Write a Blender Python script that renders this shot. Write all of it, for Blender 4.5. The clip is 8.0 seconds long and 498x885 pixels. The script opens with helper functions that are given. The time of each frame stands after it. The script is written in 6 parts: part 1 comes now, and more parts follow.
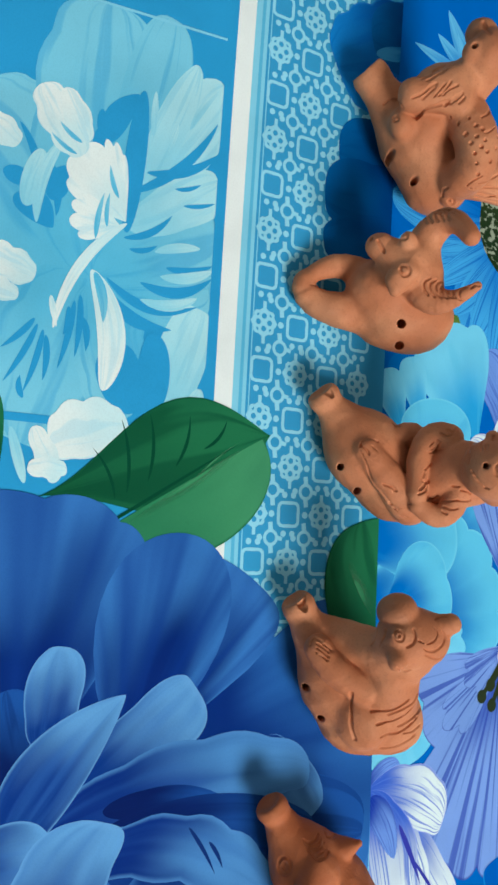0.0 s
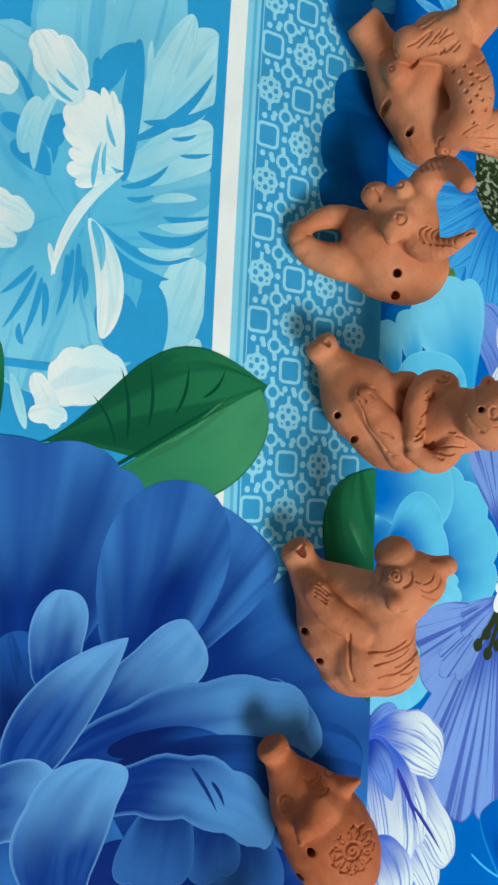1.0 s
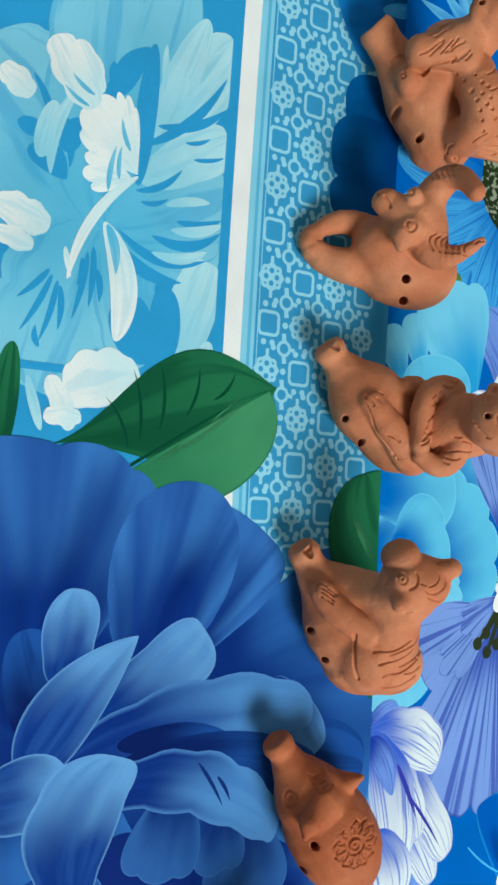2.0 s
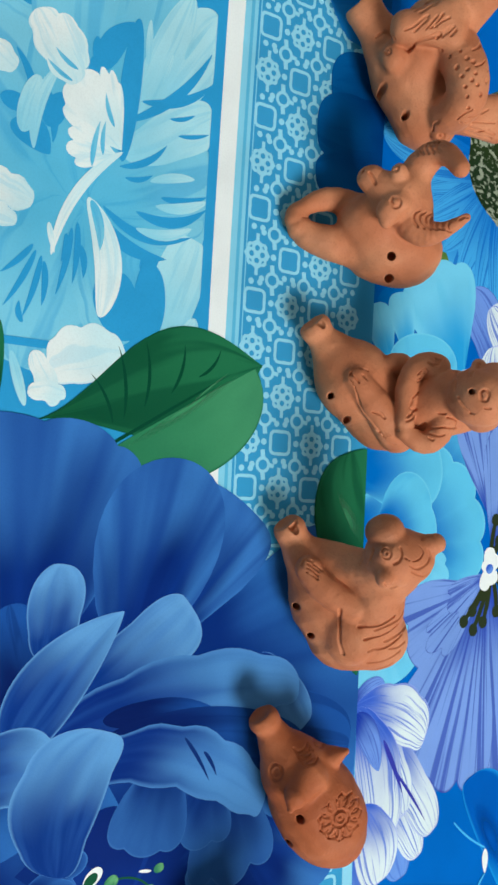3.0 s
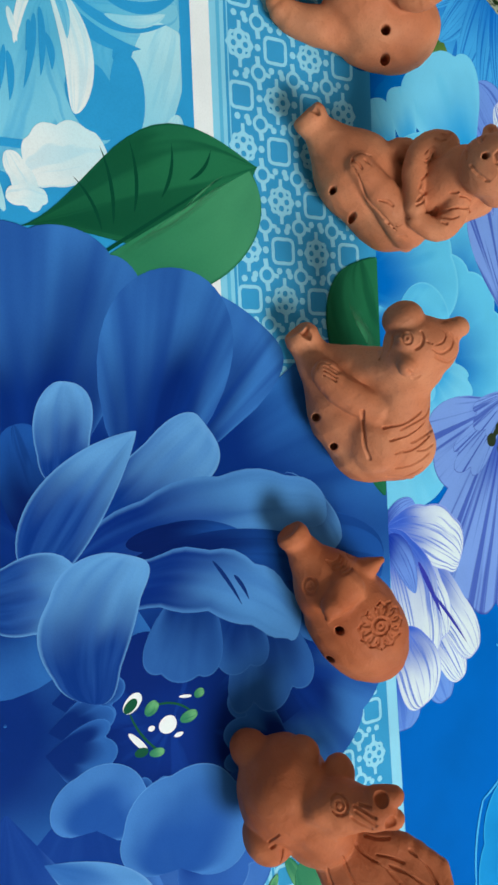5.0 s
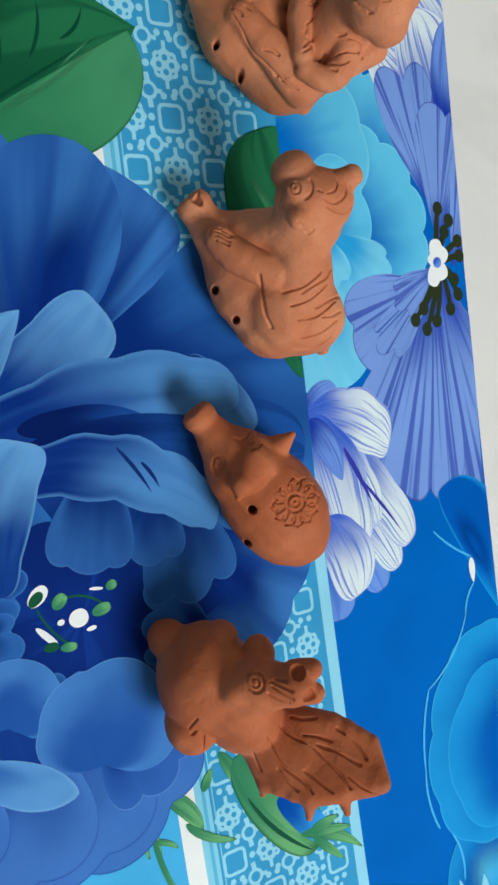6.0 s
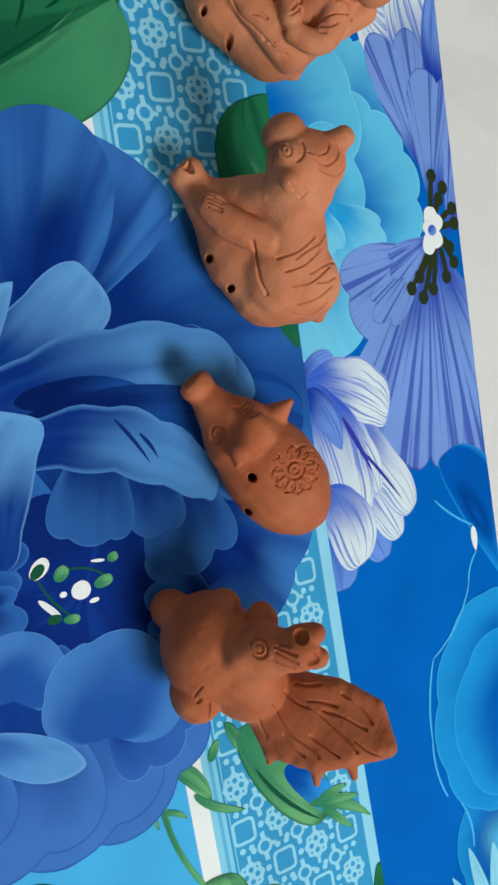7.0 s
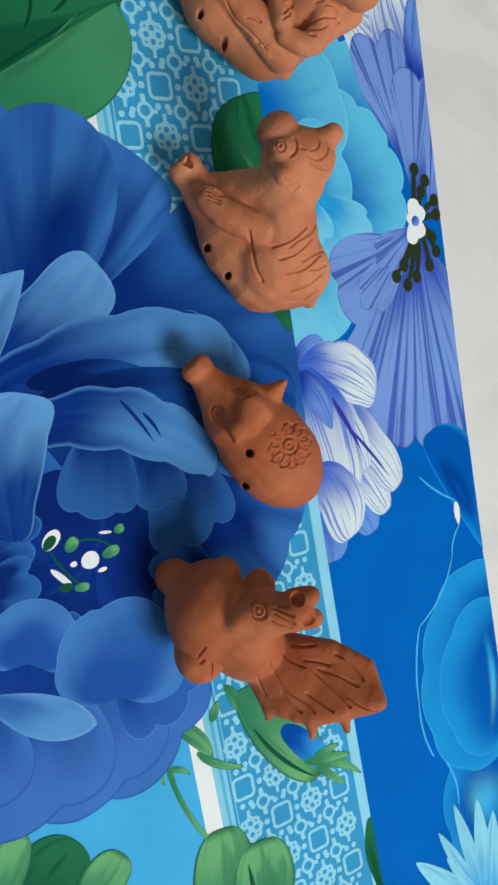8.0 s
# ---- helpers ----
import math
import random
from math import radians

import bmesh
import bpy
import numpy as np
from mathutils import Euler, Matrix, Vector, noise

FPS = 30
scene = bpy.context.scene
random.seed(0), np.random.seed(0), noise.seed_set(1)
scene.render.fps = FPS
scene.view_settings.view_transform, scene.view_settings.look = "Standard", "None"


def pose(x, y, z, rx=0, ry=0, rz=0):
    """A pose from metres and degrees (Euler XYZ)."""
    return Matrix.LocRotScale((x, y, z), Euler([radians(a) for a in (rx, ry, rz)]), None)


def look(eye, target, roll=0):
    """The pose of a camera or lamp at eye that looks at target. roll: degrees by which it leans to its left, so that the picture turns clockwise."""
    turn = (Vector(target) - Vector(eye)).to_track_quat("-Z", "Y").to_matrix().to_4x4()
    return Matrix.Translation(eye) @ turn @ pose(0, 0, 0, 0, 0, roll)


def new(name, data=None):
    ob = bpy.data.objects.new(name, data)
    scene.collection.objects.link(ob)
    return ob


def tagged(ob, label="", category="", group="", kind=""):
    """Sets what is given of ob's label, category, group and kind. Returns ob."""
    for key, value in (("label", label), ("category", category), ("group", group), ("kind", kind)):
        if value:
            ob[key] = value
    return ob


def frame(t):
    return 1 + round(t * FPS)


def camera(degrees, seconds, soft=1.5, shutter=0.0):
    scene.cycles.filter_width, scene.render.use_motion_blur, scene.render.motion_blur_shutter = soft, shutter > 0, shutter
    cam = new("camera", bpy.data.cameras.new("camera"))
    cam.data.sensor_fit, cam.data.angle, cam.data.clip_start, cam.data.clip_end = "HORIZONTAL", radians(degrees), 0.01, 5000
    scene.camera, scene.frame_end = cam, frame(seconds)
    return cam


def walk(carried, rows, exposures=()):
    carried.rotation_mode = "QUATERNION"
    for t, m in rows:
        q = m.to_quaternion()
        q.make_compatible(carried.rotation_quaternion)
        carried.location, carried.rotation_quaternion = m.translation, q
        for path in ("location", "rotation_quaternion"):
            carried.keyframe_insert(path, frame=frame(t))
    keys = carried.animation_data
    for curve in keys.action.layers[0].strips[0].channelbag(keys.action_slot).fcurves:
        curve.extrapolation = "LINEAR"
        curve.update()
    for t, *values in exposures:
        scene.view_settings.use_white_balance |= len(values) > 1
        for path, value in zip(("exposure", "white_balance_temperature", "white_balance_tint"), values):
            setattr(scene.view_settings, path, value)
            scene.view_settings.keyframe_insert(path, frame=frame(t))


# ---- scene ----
cam = camera(34.8, 8.0, soft=2.7)
PATH = [
    (0, (-0.039, -0.176, 0.316), (-0.197, 0.793, -1.426), 85.4),
    (0.5, (-0.023, -0.179, 0.318), (-0.148, 0.803, -1.42), 86.8),
    (1, (-0.024, -0.177, 0.319), (-0.136, 0.801, -1.422), 87.3),
    (1.5, (-0.027, -0.183, 0.32), (-0.126, 0.799, -1.419), 88.4),
    (2.8, (-0.03, -0.188, 0.32), (-0.102, 0.823, -1.404), 90.3),
    (3, (-0.023, -0.183, 0.323), (-0.087, 0.826, -1.403), 90.4),
    (3.5, (-0.018, -0.186, 0.318), (-0.042, 0.835, -1.401), 91.5),
    (4, (-0.006, -0.188, 0.324), (-0.005, 0.847, -1.387), 91.2),
    (4.2, (0.008, -0.183, 0.319), (0.029, 0.841, -1.398), 91.3),
    (5.3, (0.044, -0.161, 0.305), (0.156, 0.833, -1.428), 92.7),
    (5.5, (0.055, -0.148, 0.305), (0.187, 0.852, -1.422), 92.8),
    (6, (0.076, -0.137, 0.31), (0.24, 0.874, -1.408), 92.3),
    (6.5, (0.084, -0.135, 0.309), (0.26, 0.869, -1.412), 91.9),
    (7, (0.086, -0.137, 0.31), (0.269, 0.869, -1.409), 91.8),
    (7.5, (0.089, -0.143, 0.316), (0.285, 0.871, -1.397), 92.1),
    (8, (0.09, -0.154, 0.326), (0.294, 0.883, -1.372), 92.0),
]
walk(cam, [(t, look(eye, target, roll)) for t, eye, target, roll in PATH], [(0, 0.2, 6500, 5), (2, 0.2, 6500, 6), (4, 0.2, 6500, 7.5), (5.5, 0.08, 6500, 8), (6.5, 0.0, 6500, 8.5), (8, -0.05, 6500, 8.5)])

# ---- light: unseen window beyond the row, set by shadows; pale unseen room round cloths ----
world = bpy.data.worlds.new("world")
scene.world = world
world.use_nodes = True
sky = world.node_tree.nodes.new("ShaderNodeTexSky")
sky.sky_type, sky.sun_disc, sky.sun_elevation, sky.sun_rotation = "NISHITA", False, radians(40), radians(60)
world.node_tree.nodes["Background"].inputs[1].default_value = 0.1
world.node_tree.links.new(sky.outputs[0], world.node_tree.nodes["Background"].inputs[0])

WINDOW_POWER, WINDOW_SIZE = 56.0, (0.95, 0.9)
WINDOW_AT = Vector((1.58, 0.30, 1.88))
lamp = bpy.data.lights.new("window_daylight", "AREA")
lamp.shape, lamp.size, lamp.size_y = "RECTANGLE", WINDOW_SIZE[0], WINDOW_SIZE[1]
lamp.energy, lamp.color = WINDOW_POWER, (1.0, 0.99, 0.97)
new("window_daylight", lamp).matrix_world = look(WINDOW_AT, (0.05, 0.05, 0.0))


# ---- materials ----
def lin(r, g, b, k=1.1):
    return tuple(min(0.9, k * (v / 255 / 12.92 if v < 10 else ((v / 255 + 0.055) / 1.055) ** 2.4)) for v in (r, g, b)) + (1.0,)


def shader(name, rough, spec=0.5):
    m = bpy.data.materials.new(name)
    m.use_nodes = True
    b = m.node_tree.nodes["Principled BSDF"]
    b.inputs["Roughness"].default_value = rough
    b.inputs["Specular IOR Level"].default_value = spec
    return m, m.node_tree.nodes, m.node_tree.links, b


def put(nodes, kind, **given):
    n = nodes.new(kind)
    for key, value in given.items():
        n.inputs[key.replace("_", " ")].default_value = value
    return n


def mathn(nodes, links, op, a, b=None, clamp=False):
    n = nodes.new("ShaderNodeMath")
    n.operation, n.use_clamp = op, clamp
    for k, v in enumerate((a, b)):
        if v is None:
            continue
        if isinstance(v, (int, float)):
            n.inputs[k].default_value = v
        else:
            links.new(v, n.inputs[k])
    return n.outputs[0]


def ramp(nodes, links, value, lo, hi, smooth=True):
    n = nodes.new("ShaderNodeMapRange")
    n.interpolation_type = "SMOOTHSTEP" if smooth else "LINEAR"
    n.inputs["From Min"].default_value, n.inputs["From Max"].default_value = lo, hi
    links.new(value, n.inputs["Value"])
    return n.outputs[0]


def blend(nodes, links, fac, a, b):
    n = nodes.new("ShaderNodeMix")
    n.data_type = "RGBA"
    if isinstance(fac, (int, float)):
        n.inputs[0].default_value = fac
    else:
        links.new(fac, n.inputs[0])
    for k, v in ((6, a), (7, b)):
        if isinstance(v, tuple):
            n.inputs[k].default_value = v
        else:
            links.new(v, n.inputs[k])
    return n.outputs[2]


def cloth_finish(nodes, links, bsdf, colour):
    """Fine weave under a thin coat: mottling, faint relief and uneven gloss."""
    geo = nodes.new("ShaderNodeNewGeometry")
    big = put(nodes, "ShaderNodeTexNoise", Scale=22.0, Detail=3.0)
    fine = put(nodes, "ShaderNodeTexNoise", Scale=1500.0, Detail=2.0)
    for n in (big, fine):
        links.new(geo.outputs["Position"], n.inputs["Vector"])
    dull = blend(nodes, links, mathn(nodes, links, "MULTIPLY", ramp(nodes, links, big.outputs["Fac"], 0.35, 0.75), 0.12), colour, (0.0, 0.02, 0.06, 1))
    speck = blend(nodes, links, mathn(nodes, links, "MULTIPLY", ramp(nodes, links, fine.outputs["Fac"], 0.4, 0.7), 0.05), dull, (0.0, 0.01, 0.04, 1))
    links.new(speck, bsdf.inputs["Base Color"])
    links.new(mathn(nodes, links, "MULTIPLY_ADD", big.outputs["Fac"], 0.2), bsdf.inputs["Roughness"])
    bsdf.inputs["Roughness"].links[0].from_node.inputs[2].default_value = 0.5
    bump = put(nodes, "ShaderNodeBump", Strength=0.10, Distance=0.0004)
    links.new(fine.outputs["Fac"], bump.inputs["Height"])
    crease = put(nodes, "ShaderNodeTexNoise", Scale=9.0, Detail=1.0, Distortion=0.8)
    links.new(geo.outputs["Position"], crease.inputs["Vector"])
    wave = put(nodes, "ShaderNodeBump", Strength=0.6, Distance=0.006)
    links.new(crease.outputs["Fac"], wave.inputs["Height"])
    links.new(bump.outputs[0], wave.inputs["Normal"])
    links.new(wave.outputs[0], bsdf.inputs["Normal"])


def printed(name, base, tip, start=0.1, end=0.9, rim=None, rim_at=0.86, ink=None, lines=9.0, ink_amount=0.5, wobble=0.25, fade=None, dashes=1.1, ink_to=0.62):
    """Printed petal: one colour runs into another from root to tip, with inked lines and a rim."""
    m, nodes, links, bsdf = shader(name, 0.45, 0.02)
    uv = nodes.new("ShaderNodeUVMap")
    split = nodes.new("ShaderNodeSeparateXYZ")
    links.new(uv.outputs[0], split.inputs[0])
    u, v = split.outputs[0], split.outputs[1]
    seed = mathn(nodes, links, "MULTIPLY", nodes.new("ShaderNodeObjectInfo").outputs["Random"], 37.0)
    at = nodes.new("ShaderNodeCombineXYZ")
    links.new(mathn(nodes, links, "MULTIPLY", u, lines), at.inputs[0])
    links.new(mathn(nodes, links, "MULTIPLY", v, dashes), at.inputs[1])
    links.new(seed, at.inputs[2])
    streak = put(nodes, "ShaderNodeTexNoise", Scale=1.0, Detail=2.0)
    links.new(at.outputs[0], streak.inputs["Vector"])
    soft = nodes.new("ShaderNodeCombineXYZ")
    links.new(mathn(nodes, links, "MULTIPLY", u, 2.2), soft.inputs[0])
    links.new(mathn(nodes, links, "MULTIPLY", v, 1.6), soft.inputs[1])
    links.new(seed, soft.inputs[2])
    cloud = put(nodes, "ShaderNodeTexNoise", Scale=1.0, Detail=1.0)
    links.new(soft.outputs[0], cloud.inputs["Vector"])
    drift = mathn(nodes, links, "MULTIPLY", mathn(nodes, links, "SUBTRACT", cloud.outputs["Fac"], 0.5), 2.4 * wobble)
    colour = blend(nodes, links, ramp(nodes, links, mathn(nodes, links, "ADD", v, drift), start, end), lin(*base), lin(*tip))
    if ink:
        amount = mathn(nodes, links, "MULTIPLY", ramp(nodes, links, streak.outputs["Fac"], 1.0 - 0.8 * ink_to, ink_to), ink_amount)
        colour = blend(nodes, links, amount, colour, lin(*ink))
    if rim:
        side = mathn(nodes, links, "ABSOLUTE", mathn(nodes, links, "MULTIPLY_ADD", u, 2.0))
        side.node.inputs[0].links[0].from_node.inputs[2].default_value = -1.0
        edge = mathn(nodes, links, "MAXIMUM", ramp(nodes, links, side, rim_at, 1.0), ramp(nodes, links, v, rim_at + 0.03, 1.0))
        colour = blend(nodes, links, mathn(nodes, links, "MULTIPLY", edge, 0.75), colour, lin(*rim))
    cloth_finish(nodes, links, bsdf, colour)
    if fade:
        off = mathn(nodes, links, "ABSOLUTE", mathn(nodes, links, "MULTIPLY_ADD", u, 2.0))
        off.node.inputs[0].links[0].from_node.inputs[2].default_value = -1.0
        along = mathn(nodes, links, "ABSOLUTE", mathn(nodes, links, "MULTIPLY_ADD", v, 2.0))
        along.node.inputs[0].links[0].from_node.inputs[2].default_value = -1.0
        inner = [mathn(nodes, links, "SUBTRACT", 1.0, ramp(nodes, links, w, 0.0, 0.98)) for w in (off, along)]
        links.new(mathn(nodes, links, "MULTIPLY", mathn(nodes, links, "MULTIPLY", inner[0], inner[1]), fade, True), bsdf.inputs["Alpha"])
    return m


def plain_print(name, colour):
    m, nodes, links, bsdf = shader(name, 0.45, 0.02)
    rgb = nodes.new("ShaderNodeRGB")
    rgb.outputs[0].default_value = lin(*colour)
    cloth_finish(nodes, links, bsdf, rgb.outputs[0])
    return m


PANEL_BLUE = plain_print("panel_blue", (46, 150, 205))
SKY_PANEL = plain_print("sky_panel", (70, 172, 226))
WHITE_PRINT = plain_print("white_print", (226, 234, 236))
BAND_PALE = plain_print("band_pale", (128, 200, 226))
BAND_MID = plain_print("band_mid", (88, 176, 214))
BORDER_BLUE = plain_print("border_blue", (56, 150, 200))
BORDER_LINE = plain_print("border_line", (142, 207, 230))
EDGE_BAND = plain_print("edge_band", (140, 208, 236))
DEEP_GROUND = plain_print("deep_ground", (0, 98, 188))
PALE_MID = printed("pale_mid", (88, 180, 216), (120, 196, 222), ink=(60, 160, 210), lines=9, ink_amount=0.5)
PALE_LIGHT = printed("pale_light", (140, 206, 226), (168, 218, 230), ink=(120, 196, 222), lines=6, ink_amount=0.4)
PALE_WHITE = printed("pale_white", (196, 226, 232), (222, 234, 234), ink=(134, 204, 226), lines=6, ink_amount=0.3)
PEONY_DEEP = printed("peony_deep", (5, 26, 88), (28, 80, 158), 0.2, 1.0, ink=(5, 30, 94), lines=6, ink_amount=0.4)
PEONY_MID = printed("peony_mid", (8, 42, 118), (82, 142, 204), 0.3, 0.95, ink=(40, 92, 166), lines=6, ink_amount=0.4, rim=(86, 144, 204), rim_at=0.88, ink_to=0.8)
PEONY_LIGHT = printed("peony_light", (10, 50, 128), (94, 154, 210), 0.25, 0.95, ink=(52, 108, 184), lines=6, ink_amount=0.4, rim=(100, 158, 212), rim_at=0.9, ink_to=0.8)
PEONY_WAVE = printed("peony_wave", (8, 42, 120), (78, 138, 200), 0.2, 0.85, ink=(38, 90, 166), lines=5, ink_amount=0.35, rim=(78, 136, 198), rim_at=0.8, ink_to=0.8)
PEONY_INK = plain_print("peony_ink", (16, 46, 110))
EDGE_BLUE = printed("edge_blue", (0, 70, 150), (24, 128, 208), 0.2, 1.0, ink=(0, 92, 176), lines=6, ink_amount=0.4, rim=(40, 130, 205), rim_at=0.95)
EDGE_DARK = printed("edge_dark", (0, 54, 118), (6, 92, 160), 0.2, 1.0, ink=(0, 74, 136), lines=5, ink_amount=0.4)
EDGE_PALE = printed("edge_pale", (20, 110, 180), (60, 150, 205))
LEAF = printed("leaf_print", (20, 84, 54), (34, 108, 72), ink=(12, 70, 46), lines=4, ink_amount=0.6, rim=(14, 76, 52), rim_at=0.95)
LEAF_PALE = printed("leaf_pale", (54, 130, 90), (70, 142, 100), fade=1.0)
LEAF_DARK = plain_print("leaf_dark", (10, 68, 46))
SPRIG = printed("sprig", (54, 128, 92), (104, 172, 116), ink=(44, 114, 84), lines=5, ink_amount=0.5, rim=(22, 84, 56), rim_at=0.86)
SPRIG_DARK = plain_print("sprig_dark", (24, 82, 56))
BUD = printed("bud", (0, 70, 160), (50, 150, 226))
OLIVE = printed("olive", (70, 110, 50), (110, 140, 60))
SEED_HEAD = printed("seed_head", (30, 48, 18), (44, 60, 24), ink=(206, 216, 190), lines=22, ink_amount=0.5, dashes=30.0)
CYAN = printed("cyan_leaf", (20, 116, 200), (100, 186, 232), 0.1, 0.9, ink=(40, 140, 214), lines=6)
CYAN_LINED = printed("cyan_lined", (10, 110, 200), (66, 164, 226), 0.1, 0.9, ink=(8, 96, 190), lines=18, ink_amount=0.7)
CYAN_PALE = printed("cyan_pale", (60, 160, 224), (140, 212, 242), 0.1, 0.7, ink=(50, 150, 220), lines=9, ink_amount=0.6)
LILAC = printed("lilac", (40, 82, 188), (104, 148, 222), 0.1, 0.9, ink=(60, 104, 202), lines=9, ink_amount=0.5, rim=(44, 54, 160), rim_at=0.95)
LILAC_LINED = printed("lilac_lined", (22, 54, 160), (106, 146, 222), 0.05, 0.7, ink=(46, 76, 178), lines=22, ink_amount=0.6, rim=(46, 54, 164), rim_at=0.96)
LILAC_WHITE = printed("lilac_white", (54, 94, 198), (212, 228, 248), 0.1, 0.8, ink=(80, 114, 206), lines=20, ink_amount=0.85, rim=(150, 168, 232), rim_at=0.95)
VIOLET = plain_print("violet", (52, 58, 164))
STAMEN = plain_print("stamen", (44, 54, 30))
ROSE = printed("rose", (0, 88, 180), (24, 146, 220), 0.45, 1.0, rim=(30, 150, 224), rim_at=0.8, wobble=0.2)
ROSE_LINE = plain_print("rose_line", (70, 176, 236))
ROSE_DEEP = printed("rose_deep", (0, 74, 164), (0, 88, 180), 0.2, 1.0, fade=1.0)
ROSE_PALE = printed("rose_pale", (40, 160, 228), (100, 200, 244), 0.2, 1.0, wobble=0.2, fade=1.0)

FAN_OUT = printed("fan_out", (6, 36, 108), (56, 116, 188), 0.35, 0.98, ink=(12, 52, 134), lines=7, ink_amount=0.85, dashes=0.6, wobble=0.45, ink_to=0.85)
FAN_DARK = printed("fan_dark", (8, 42, 116), (44, 104, 178), 0.3, 0.95, ink=(8, 42, 118), lines=7, ink_amount=0.6, dashes=0.5, wobble=0.45, ink_to=0.85)
FAN_LOW = printed("fan_low", (14, 54, 134), (64, 116, 192), 0.3, 0.95, ink=(34, 82, 164), lines=6, ink_amount=0.4, rim=(34, 78, 156), rim_at=0.955, dashes=0.4, ink_to=0.85)
FAN_HEART = printed("fan_heart", (9, 42, 120), (8, 36, 108), ink=(18, 60, 144), lines=14, ink_amount=0.5, wobble=0.4)
FAN_SCALLOP = printed("fan_scallop", (8, 40, 112), (44, 98, 172), 0.5, 1.0, rim=(60, 116, 188), rim_at=0.93)
FAN_SOFT = printed("fan_soft", (30, 80, 160), (68, 126, 196), 0.35, 1.0, ink=(36, 88, 166), lines=5, ink_amount=0.35, rim=(92, 150, 210), rim_at=0.95, ink_to=0.85, wobble=0.4)
FAN_LIGHT = printed("fan_light", (44, 98, 172), (88, 148, 208), 0.1, 0.9, ink=(60, 118, 188), lines=4, ink_amount=0.4, rim=(110, 164, 216), rim_at=0.9, ink_to=0.8)
LEAF_LIGHT = printed("leaf_light", (46, 122, 84), (66, 142, 100), ink=(36, 108, 72), lines=4, ink_amount=0.4, rim=(20, 84, 56), rim_at=0.955, ink_to=0.8)
FAN_DUSK = printed("fan_dusk", (8, 40, 110), (44, 94, 162), 0.35, 0.95, ink=(24, 66, 138), lines=6, ink_amount=0.4, rim=(60, 112, 178), rim_at=0.95, ink_to=0.85)
FAN_FOLD = printed("fan_fold", (14, 54, 134), (46, 96, 176), 0.4, 0.95, rim=(104, 156, 216), rim_at=0.955)
FAN_SKY = printed("fan_sky", (0, 104, 190), (92, 190, 228), 0.3, 0.9, ink=(30, 140, 208), lines=4, ink_amount=0.25, rim=(116, 204, 234), rim_at=0.94, wobble=0.12)
FAN_DEEP = printed("fan_deep", (0, 92, 180), (0, 110, 194), ink=(0, 84, 172), lines=5, ink_amount=0.4, ink_to=0.8)
FAN_ROSE = printed("fan_rose", (0, 84, 172), (30, 146, 214), 0.62, 1.0, ink=(0, 100, 186), lines=4, ink_amount=0.3, rim=(54, 168, 226), rim_at=0.955, ink_to=0.8, wobble=0.15)
FAN_PALE = printed("fan_pale", (40, 156, 218), (112, 200, 234), 0.25, 0.85, ink=(80, 184, 226), lines=4, ink_amount=0.3, wobble=0.15)
FAN_LILAC = printed("fan_lilac", (44, 74, 178), (116, 152, 220), 0.05, 0.5, ink=(44, 68, 168), lines=24, ink_amount=0.75, rim=(44, 56, 158), rim_at=0.955, dashes=0.7)


def clay(name, colour, pale):
    m, nodes, links, bsdf = shader(name, 0.75, 0.25)
    tex = nodes.new("ShaderNodeTexCoord").outputs["Object"]
    big = put(nodes, "ShaderNodeTexNoise", Scale=38.0, Detail=4.0)
    grain = put(nodes, "ShaderNodeTexNoise", Scale=900.0, Detail=3.0)
    smear = put(nodes, "ShaderNodeTexNoise", Scale=120.0, Detail=2.0, Distortion=0.6)
    for n in (big, grain, smear):
        links.new(tex, n.inputs["Vector"])
    body = blend(nodes, links, ramp(nodes, links, big.outputs["Fac"], 0.35, 0.7), colour, pale)
    dusty = blend(nodes, links, mathn(nodes, links, "MULTIPLY", ramp(nodes, links, grain.outputs["Fac"], 0.5, 0.75), 0.25), body, (0.30, 0.10, 0.05, 1))
    soot = put(nodes, "ShaderNodeTexNoise", Scale=24.0, Detail=2.0)
    links.new(tex, soot.inputs["Vector"])
    smoked = blend(nodes, links, mathn(nodes, links, "MULTIPLY", ramp(nodes, links, soot.outputs["Fac"], 0.52, 0.74), 0.6), dusty, (0.19, 0.085, 0.045, 1))
    links.new(smoked, bsdf.inputs["Base Color"])
    height = mathn(nodes, links, "ADD", mathn(nodes, links, "MULTIPLY", grain.outputs["Fac"], 0.25), smear.outputs["Fac"])
    bump = put(nodes, "ShaderNodeBump", Strength=0.6, Distance=0.0012)
    links.new(height, bump.inputs["Height"])
    links.new(bump.outputs[0], bsdf.inputs["Normal"])
    rough = mathn(nodes, links, "MULTIPLY_ADD", smear.outputs["Fac"], 0.25)
    rough.node.inputs[2].default_value = 0.55
    links.new(rough, bsdf.inputs["Roughness"])
    return m


TERRACOTTA = clay("terracotta", (0.49, 0.165, 0.074, 1), (0.60, 0.245, 0.122, 1))
RED_CLAY = clay("red_clay", (0.38, 0.098, 0.034, 1), (0.48, 0.148, 0.06, 1))


